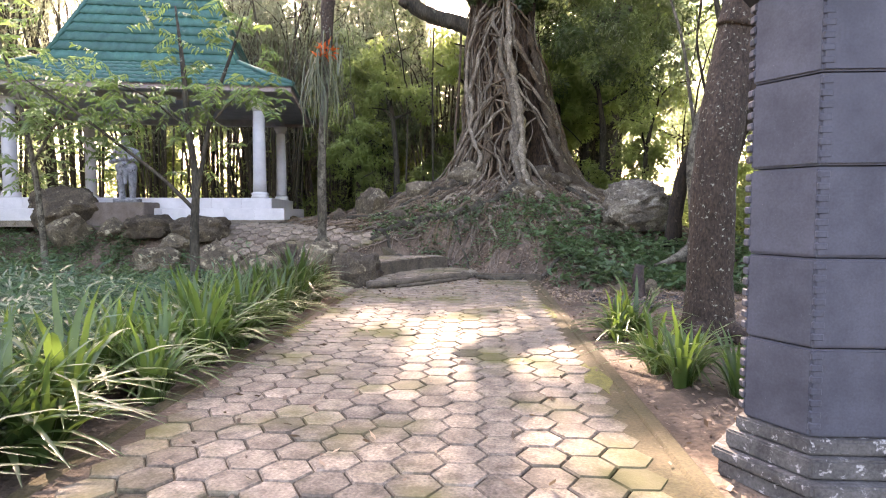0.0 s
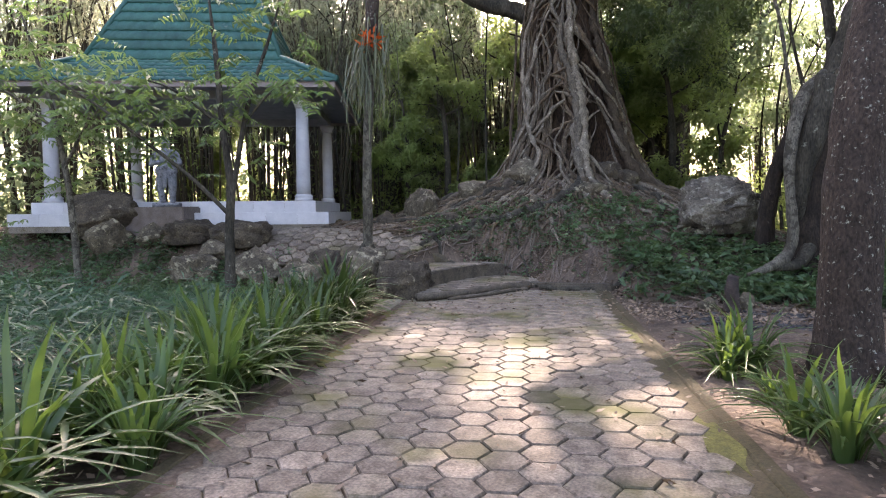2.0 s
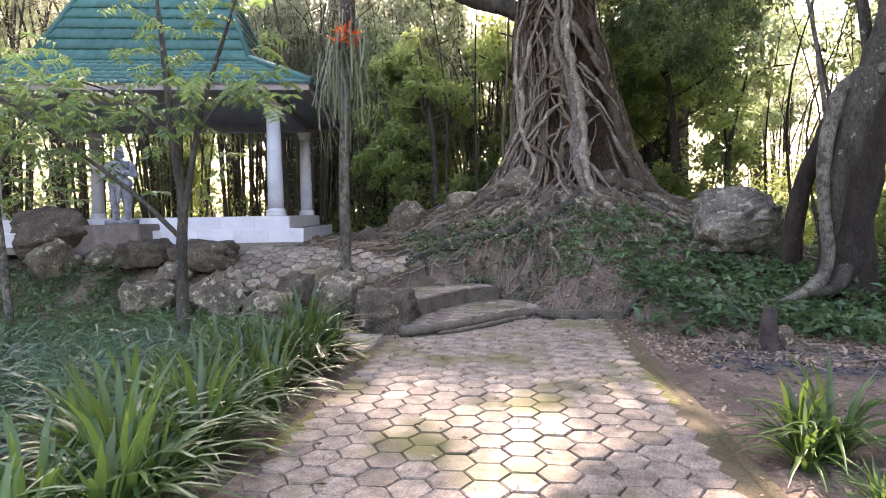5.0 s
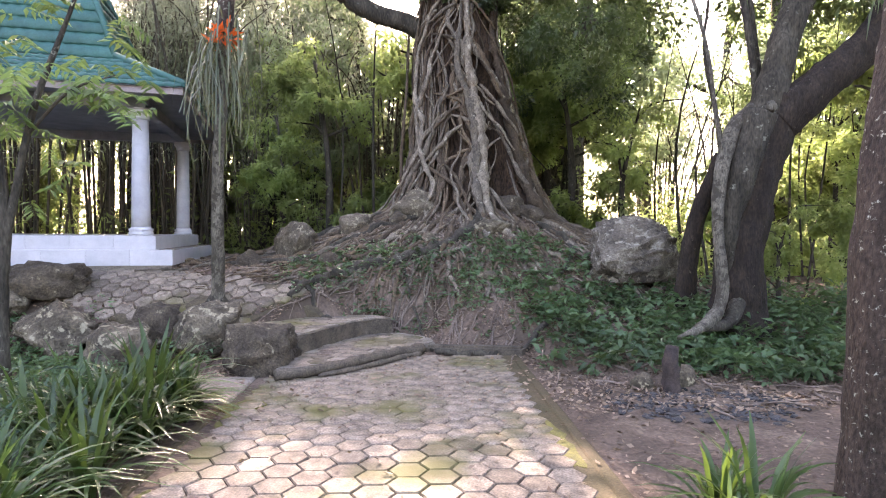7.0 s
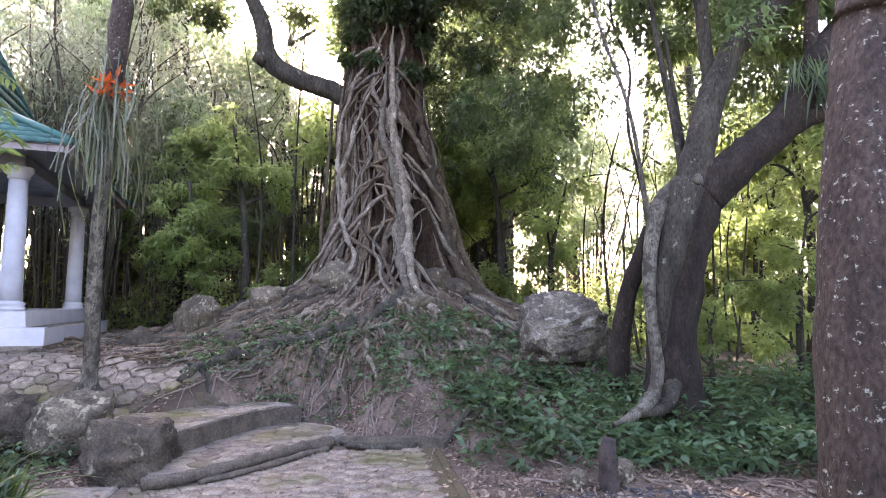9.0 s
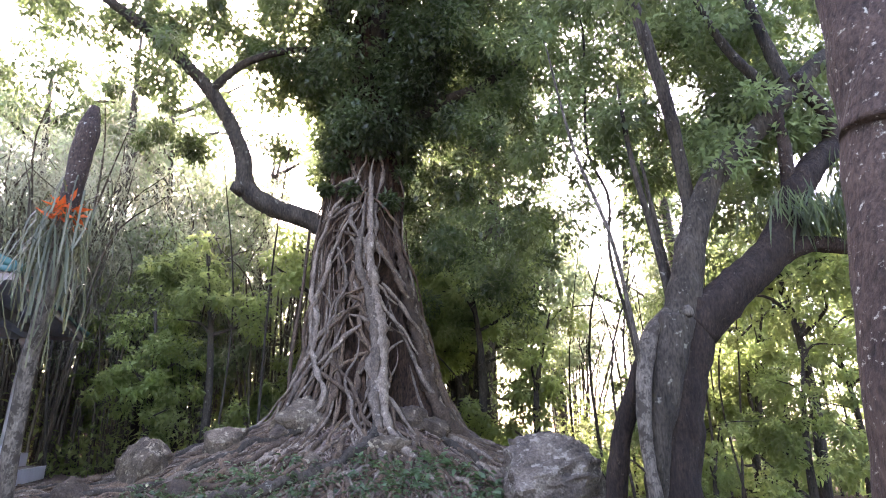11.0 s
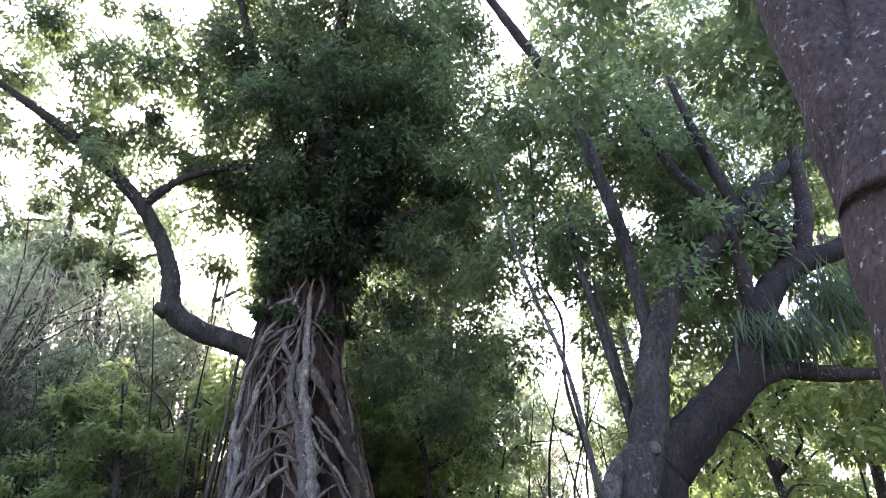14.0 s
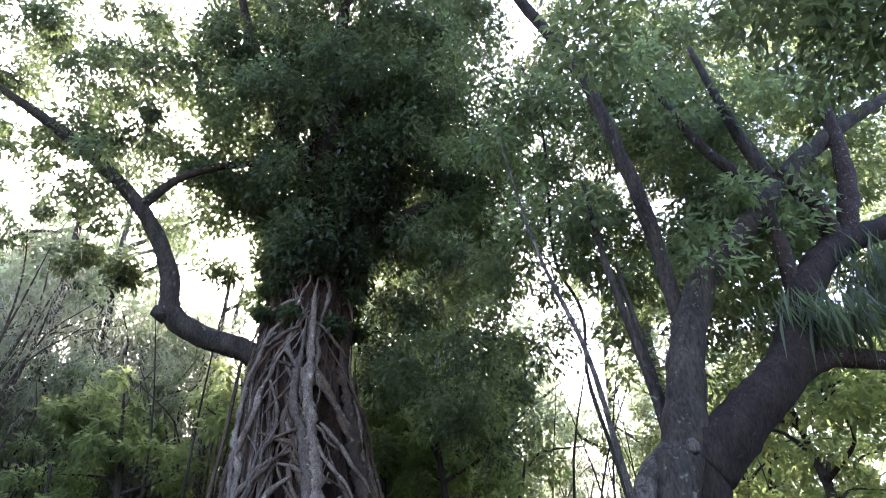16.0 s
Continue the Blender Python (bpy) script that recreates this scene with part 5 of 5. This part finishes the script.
# ---- ground roots and twigs on the mound ----
big = [
    ([(1.5, 15.0, 0), (1.33, 14.3, 0), (0.9, 13.7, 0), (0.27, 13.23, 0), (-0.54, 12.98, 0), (-1.1, 12.45, 0), (-1.6, 11.95, 0)], [0.14, 0.13, 0.12, 0.12, 0.13, 0.11, 0.06]),
    ([(0.3, 15.1, 0), (-0.6, 14.6, 0), (-1.4, 14.0, 0), (-2.2, 13.6, 0), (-3.0, 13.4, 0)], [0.1, 0.09, 0.08, 0.07, 0.04]),
    ([(-1.6, 12.3, 0), (-1.0, 11.9, 0), (-0.4, 11.75, 0), (0.2, 11.5, 0)], [0.05, 0.06, 0.06, 0.04]),
    ([(0.0, 12.9, 0), (0.3, 12.0, 0), (0.42, 11.3, 0), (0.45, 10.95, 0)], [0.02, 0.025, 0.03, 0.03]),
    ([(0.5, 10.98, 0), (1.1, 10.95, 0), (1.7, 11.1, 0), (2.6, 11.6, 0)], [0.06, 0.07, 0.06, 0.03]),
    ([(2.6, 15.0, 0), (3.0, 14.2, 0), (2.9, 13.4, 0), (2.5, 12.6, 0)], [0.09, 0.07, 0.05, 0.03]),
    ([(-0.5, 15.6, 0), (-1.6, 15.3, 0), (-2.6, 15.0, 0), (-3.6, 14.9, 0)], [0.1, 0.09, 0.08, 0.04]),
]
for p, r in big:
    q = spline(p, 10 * len(p))
    q[:, 2] = height(q[:, 0], q[:, 1]) + 0.05 + 0.025 * np.sin(np.arange(len(q)) * 0.7)
    q += rng.normal(0, 0.008, q.shape)
    tagged(tube(Geo(), q, np.array(r) * 0.72, 9, 0.22, lump=0.16).link("surface_root", M_BARK, None, "", True), "gnarled brown surface root on the mound", "root", "surface roots")
for k in range(300):
    a, r = rng.uniform(-1.6, 1.1), rng.uniform(1.5, 4.2)
    x, y = MX + r * math.sin(a) * 1.1, MY - r * math.cos(a)
    pts = []
    for s in range(rng.integers(8, 24)):
        pts.append((x, y, h1(x, y) + 0.02 + 0.05 * rng.random()))
        a += rng.normal(-0.02, 0.14)
        x, y = x + 0.12 * math.sin(a), y - 0.12 * math.cos(a)
        if y < 11.6 or (-2.3 < x < 0.5 and y < 12.1):
            break
    if len(pts) > 5:
        w = 0.012 + 0.05 * rng.random() ** 2
        tagged(tube(Geo(), spline(pts, 2 * len(pts)), [w, w * 0.9, w * 0.3], 7, 0.18, lump=0.25).link("surface_root", (M_ROOTDARK, M_ROOTMID, M_ROOT)[k % 3], None, "", True), "gnarled brown surface root on the mound", "root", "surface roots")
tw = Geo()
for k in range(1300):
    if k % 6:
        a = rng.normal(-0.5, 0.75)
        r = rng.uniform(1.4, 5.2)
        x, y = MX + r * math.sin(a), MY - r * math.cos(a)
    else:
        x, y = rng.uniform(-3.5, 5.5), rng.uniform(8.5, 13)
    if (abs(x) < 1.75 and y < 11.15) or (-2.2 < x < 0.5 and 9.5 < y < 12.0):
        continue
    a = math.atan2(x - MX, MY - y) + rng.normal(0, 0.7)
    ln = rng.uniform(0.2, 1.0)
    s = np.linspace(0, ln, 6)
    px = x + s * math.sin(a) + np.cumsum(rng.normal(0, 0.02, 6))
    py = y - s * math.cos(a) + np.cumsum(rng.normal(0, 0.02, 6))
    tube(tw, np.stack([px, py, height(px, py) + rng.uniform(0.0, 0.05, 6)], -1), [rng.uniform(0.006, 0.02), 0.004], 4)
tagged(tw.link("fallen_twigs", M_TWIG), "dry pale twigs and rootlets scattered on the mound", "twigs", kind="stuff")

# ---- dead leaves ----
n = 76000
x = np.where(rng.random(n) < 0.4, rng.uniform(-9, 8, n), rng.uniform(-4, 5.5, n))
y = np.where(rng.random(n) < 0.4, rng.uniform(0.5, 17, n), rng.uniform(8.5, 15, n))
on_path = (np.abs(x) < 1.6) & (y > 2.7) & (y < 11.0)
keep = np.where(on_path, rng.random(n) < 0.09, rng.random(n) < np.where(y > 10.5, 1.0, 0.6))
x, y, on_path = x[keep], y[keep], on_path[keep]
z = np.where(on_path, 0.012, height(x, y) + 0.02)
way = rng.normal(0, 1, (len(x), 3)) * np.array([1, 1, 0.2])
tagged(leaves(Geo(), np.stack([x, y, z], -1), way, rng.uniform(0.022, 0.075, len(x)), 0.5, -0.2).link("leaf_litter", L_DEAD), "fallen brown leaves scattered over the ground", "leaf litter", kind="stuff")

# ---- undergrowth ----
def cover(name, xy, tall, per, size, width, mat, label, droop=0.2):
    xy = np.asarray(xy)
    g = Geo()
    n = len(xy) * per
    k = np.repeat(np.arange(len(xy)), per)
    ht = rng.random(n) ** 0.7 * np.repeat(rng.uniform(0.4, 1.0, len(xy)), per) * tall
    a = rng.uniform(0, 2 * np.pi, n)
    r = 0.05 + ht * rng.uniform(0.1, 0.6, n)
    px, py = xy[k, 0] + r * np.cos(a), xy[k, 1] + r * np.sin(a)
    base = np.stack([px, py, height(px, py) + ht], -1)
    way = np.stack([np.cos(a), np.sin(a), rng.uniform(-0.3, 0.5, n)], -1) + rng.normal(0, 0.35, (n, 3))
    leaves(g, base, way, rng.uniform(size[0], size[1], n), width, droop)
    return tagged(g.link(name, mat), label, "plants", kind="stuff")


def scatter(n, x0, x1, y0, y1, test):
    out = []
    while len(out) < n:
        x, y = rng.uniform(x0, x1), rng.uniform(y0, y1)
        if test(x, y):
            out.append((x, y))
    return out


def free(x, y):
    return not (abs(x) < 1.7 and y < 11.15) and not (-2.2 < x < 0.5 and 9.5 < y < 12.0)


cover("undergrowth", scatter(360, 1.5, 8.5, 9.6, 14.0, lambda x, y: free(x, y) and y - 9.6 > 0.25 * (4.2 - x) and rng.random() < (1.0 if x > 1.8 and y < 12.2 else 0.25)), 0.36, 28, (0.08, 0.17), 0.42, L_UNDER, "low dark green leafy undergrowth on the slope")
cover("undergrowth", scatter(210, -1.8, 2.6, 11.3, 13.8, free), 0.22, 18, (0.05, 0.12), 0.4, L_UNDER, "sparse low green plants among the roots")
cover("undergrowth", scatter(160, 5.0, 10.0, 7.0, 12.0, free), 0.7, 40, (0.1, 0.2), 0.3, L_UNDER, "tall dark green undergrowth beneath the trees")
cover("undergrowth", scatter(260, -9.5, -2.3, 8.7, 11.6, lambda x, y: y < 11.2 or x < -4), 0.26, 26, (0.05, 0.1), 0.4, L_UNDER, "low green plants round the garden stones")
cover("undergrowth", scatter(620, -12.0, -3.3, 8.6, 12.6, lambda x, y: x < -6 or y < 11.0), 0.3, 22, (0.06, 0.13), 0.36, L_UNDER, "low green plants spreading before the pavilion")
cover("feathery_herbs", scatter(180, -9.0, -2.5, 6.8, 8.8, lambda x, y: True), 0.42, 60, (0.1, 0.2), 0.1, L_FERN, "low feathery green herbs before the garden stones")
cover("feathery_herbs", scatter(560, -9.0, -2.45, 0.2, 7.1, lambda x, y: x < -2.35 - 0.06 * abs(y - 5)), 0.8, 84, (0.12, 0.25), 0.1, L_FERN, "knee-high feathery green herbs")


def fern(count, ln):
    ob = new("fern")
    for k in range(count):
        a = 2 * math.pi * k / count + rng.normal(0, 0.2)
        o = np.array([math.cos(a), math.sin(a), 0])
        t = np.linspace(0.12, 1, 15)[:, None]
        c = o * ln * t + np.array([0, 0, 1.0]) * ln * (0.75 * t - 0.7 * t ** 2)
        side = np.cross(o, (0, 0, 1.0))
        g = Geo()
        for sgn in (1, -1):
            leaves(g, c, side * sgn + o * 0.35 + np.zeros_like(c), ln * 0.34 * (1.05 - t[:, 0]), 0.3, 0.1)
        tube(g, np.vstack([[(0, 0, 0)], c]), [0.005, 0.002], 4)
        g.link("frond", L_UNDER, ob)
    return tagged(ob, "small green fern with arching feathery fronds", "fern", "ferns on the slope")


FERN = [fern(7, 0.38), fern(8, 0.3)]
for k, (x, y) in enumerate([(4.3, 10.35), (4.75, 10.15)] + scatter(26, 1.9, 6.4, 9.9, 12.6, lambda x, y: free(x, y) and y - 9.6 > 0.25 * (4.2 - x))):
    m = pose(x, y, h1(x, y), 0, 0, rng.uniform(0, 360)) @ Matrix.Scale(float(rng.uniform(0.8, 1.25)), 4)
    if k < 2:
        FERN[k].matrix_basis = m
    else:
        copy_thing(FERN[k % 2], m)


# ---- strap-leaved lilies ----
def lily(count, tall):
    ob = new("strap_lily")
    for k in range(count):
        a, ln = rng.uniform(0, 2 * np.pi), tall * rng.uniform(0.65, 1.15)
        lean = rng.uniform(0.2, 1.0)
        o = np.array([math.cos(a), math.sin(a), 0])
        s = np.linspace(0, 1, 8)[:, None]
        out = o * ln * lean * (0.25 * s + 0.75 * s ** 2)
        up = np.array([0, 0, 1.0]) * ln * (s * (1.05 - 0.25 * lean) - (0.85 * lean) * s ** 2.6 * 0.75)
        c = o * rng.uniform(0.02, 0.09) + out + up + rng.normal(0, 0.004, (8, 3))
        w = rng.uniform(0.015, 0.026) * np.array([0.7, 0.95, 1, 1, 0.95, 0.8, 0.5, 0.06])[:, None]
        side = np.cross(o, (0, 0, 1.0))
        fold = np.array([0, 0, 1.0]) * w * 0.45
        i = np.arange(7)
        g = Geo().add(np.vstack([c + side * w + fold, c, c - side * w + fold]), np.vstack([np.stack([i, i + 1, i + 9, i + 8], -1), np.stack([i + 8, i + 9, i + 17, i + 16], -1)]))
        g.link("leaf", L_LILY, ob, "", True)
    return tagged(ob, "arching strap-leaved lily clump with bright green leaves", "plant", "lilies along the path")


LILY = [lily(44, 0.78), lily(46, 0.9), lily(40, 0.72), lily(44, 0.84)]
beds = []
for y in np.arange(1.7, 8.8, 0.3):
    for row in range(3):
        if row == 2 and rng.random() < 0.4:
            continue
        beds.append((-1.8 - 0.32 * row + rng.normal(0, 0.07) - 0.05 * max(0, 4 - y), y + rng.normal(0, 0.08), rng.uniform(0.8, 1.1)))
beds += [(-2.1, 8.6, 0.75), (-1.9, 8.65, 0.7), (-1.75, 8.3, 0.7)]
beds += [(1.95, 6.35, 0.85), (2.08, 6.2, 0.8), (1.86, 6.05, 0.7), (1.98, 4.5, 0.85), (2.12, 4.75, 0.75), (1.9, 4.85, 0.7), (2.25, 5.1, 0.6), (2.3, 4.3, 0.7), (2.0, 5.55, 0.45)]
for k, (x, y, s) in enumerate(beds):
    m = pose(x, y, h1(x, y) - 0.02, 0, 0, rng.uniform(0, 360)) @ Matrix.Scale(float(s), 4)
    if k < 4:
        LILY[k].matrix_basis = m
    else:
        copy_thing(LILY[k % 4], m)

# ---- burnt stump and ash ----
stump = tube(Geo(), spline([(2.92, 9.3, -0.1), (2.92, 9.3, 0.12), (2.9, 9.28, 0.28), (2.93, 9.3, 0.42)], 12), [0.1, 0.085, 0.08, 0.06], 12, 0.18).link("stump", M_CHAR, None, "", True)
tagged(stump, "short charred tree stump beside the ash", "stump")
ash_rng = random.Random(4)
ash_bm = bmesh.new()
for k in range(420):
    a, q = ash_rng.uniform(0, 2 * math.pi), ash_rng.random() ** 0.6
    x, y = 3.0 + 0.95 * q * math.cos(a) + ash_rng.gauss(0, 0.05), 8.75 + 0.5 * q * math.sin(a) + ash_rng.gauss(0, 0.05)
    r = ash_rng.uniform(0.012, 0.05)
    bmesh.ops.create_icosphere(ash_bm, subdivisions=1, radius=1, matrix=Matrix.Translation((x, y, h1(x, y) + 0.004)) @ Matrix.Rotation(a * 3, 4, 'Z') @ Matrix.Diagonal((r * ash_rng.uniform(0.7, 2.2), r, r * ash_rng.uniform(0.2, 0.5), 1)))
ash = part("ash_patch", ash_bm, M_ASH)
tagged(ash, "patch of grey ash and charcoal on the soil", "ash", kind="stuff")

# ---- moss on the path ----
for x, y, a, b in ((-1.3, 8.55, 0.16, 0.42), (-1.36, 6.3, 0.1, 0.45), (1.36, 4.6, 0.09, 0.5), (1.36, 7.6, 0.09, 0.4)):
    ph = x * 7 + y
    edge = [(x + a * (1 + 0.3 * math.sin(3 * t + ph) + 0.18 * math.sin(7 * t + 2 * ph)) * math.cos(t), y + b * (1 + 0.3 * math.sin(2 * t + ph) + 0.2 * math.sin(5 * t)) * math.sin(t)) for t in np.linspace(0, 2 * math.pi, 40, endpoint=False)]
    tagged(part("moss_patch", prism(edge, -0.02, -0.0035), M_YELLOWMOSS), "thin yellow-green moss growing over pavers", "moss", kind="stuff")

# ---- liana ----
lia = tube(Geo(), spline([(5.3, 13.0, 2.4), (5.2, 13.0, 3.4), (4.95, 13.0, 4.6), (5.0, 13.0, 5.6), (4.7, 13.0, 6.4), (4.72, 13.0, 7.6), (4.76, 13.0, 8.9), (4.6, 13.1, 10.5)], 50), [0.03, 0.025, 0.02], 6, 0.15).link("liana", M_BARK, None, "", True)
tagged(lia, "thin woody liana hanging from the canopy", "vine")

# ---- upper terrace pavers, then path pavers ----
def hex_mesh(d, thick, seed):
    bm = bmesh.new()
    r = random.Random(seed)
    R = d / math.sqrt(3)
    def ring(k, z):
        return [bm.verts.new((R * k * math.cos(math.pi / 3 * i) + r.uniform(-1, 1) * 0.0025, R * k * math.sin(math.pi / 3 * i) + r.uniform(-1, 1) * 0.0025, z)) for i in range(6)]
    a, b, c = ring(0.955, -thick), ring(0.955, -0.009), ring(0.9, 0.0)
    for lo, hi in ((a, b), (b, c)):
        for i in range(6):
            bm.faces.new((lo[i], lo[(i + 1) % 6], hi[(i + 1) % 6], hi[i]))
    bm.faces.new(c)
    me = bpy.data.meshes.new("paver")
    bm.to_mesh(me)
    bm.free()
    me.materials.append(M_PAVER)
    return me


HEX = [hex_mesh(0.243, 0.05, k) for k in range(5)]
DX, DY = 0.243 * math.sqrt(3) / 2, 0.243
rest = Geo()
loose = 0
UP = [(-1.55, 11.9), (-1.0, 11.95), (-1.5, 12.2), (-2.2, 12.3), (-2.8, 12.5), (-3.3, 12.75), (-3.5, 13.0), (-5.9, 12.55), (-5.2, 12.0), (-4.2, 11.6), (-3.2, 11.2), (-2.3, 11.2)]
terrace_ob = part("pavement", prism(UP, lambda x, y: h1(x, y) - 0.1, lambda x, y: h1(x, y) + 0.02), M_JOINT)
tagged(terrace_ob, "worn hexagonal pavers sloping up to the pavilion", "path", kind="structure")


def inside(x, y, poly):
    c = False
    for (x0, y0), (x1, y1) in zip(poly, poly[1:] + poly[:1]):
        if (y0 > y) != (y1 > y) and x < (x1 - x0) * (y - y0) / (y1 - y0) + x0:
            c = not c
    return c


for i in range(-30, 2):
    for j in range(40, 58):
        x, y = i * DX, (j + 0.5 * (i % 2)) * DY
        if inside(x, y, UP):
            ob = new("paver", HEX[(i * 7 + j) % 5])
            e = 0.1
            gxs, gys = (h1(x + e, y) - h1(x - e, y)) / (2 * e), (h1(x, y + e) - h1(x, y - e)) / (2 * e)
            ob.matrix_world = pose(x, y, h1(x, y) + 0.045, math.degrees(math.atan(gys)), -math.degrees(math.atan(gxs)), 0)
            ob.parent = terrace_ob
LOWP = [(-0.95, 9.85), (-0.63, 10.13), (-0.1, 10.8), (0.28, 11.15), (0.4, 11.35), (0.1, 11.85), (-0.4, 11.9), (-0.78, 11.15), (-1.12, 10.4)]
HIGHP = [(-1.24, 10.55), (-0.95, 11.12), (-0.6, 11.75), (-0.62, 12.15), (-1.5, 11.85), (-2.0, 11.25), (-1.8, 10.75)]
for i in range(-12, 5):
    for j in range(38, 54):
        x, y = i * DX, (j + 0.5 * (i % 2)) * DY
        for poly, z, host in ((LOWP, 0.128, low_step), (HIGHP, 0.354, high_step)):
            if inside(x, y, poly):
                ob = new("paver", HEX[(i * 5 + j) % 5])
                ob.location = (x, y, z)
                ob.parent = host
for i in range(-7, 8):
    for j in range(0, 42):
        x, y = i * DX * 0.99, PY0 + 0.07 + (j + 0.5 * (i % 2)) * DY
        if abs(x) > PX1 - 0.06 or y > PY1 - 0.1:
            continue
        tilt = (rng.normal(0, 0.5), rng.normal(0, 0.5))
        z = rng.normal(0.0, 0.0025)
        if y < 7.7:
            ob = new("paver", HEX[int(rng.integers(0, 5))])
            ob.matrix_world = pose(x, y, z, tilt[0], tilt[1], 60 * int(rng.integers(0, 6)))
            ob.parent = pavement
            loose += 1
        else:
            R = 0.243 / math.sqrt(3)
            ring = lambda k, zz: [(x + R * k * math.cos(math.pi / 3 * q), y + R * k * math.sin(math.pi / 3 * q), zz + z) for q in range(6)]
            v = ring(0.955, -0.05) + ring(0.955, -0.009) + ring(0.9, 0.0)
            f = [[q, (q + 1) % 6, 6 + (q + 1) % 6, 6 + q] for q in range(6)] + [[6 + q, 6 + (q + 1) % 6, 12 + (q + 1) % 6, 12 + q] for q in range(6)] + [[12, 13, 14, 15], [12, 15, 16, 17]]
            rest.add(v, f)
far_pavers = rest.link("pavers", M_PAVER, pavement)
tagged(far_pavers, "", "", kind="stuff")
print("pavers", loose)
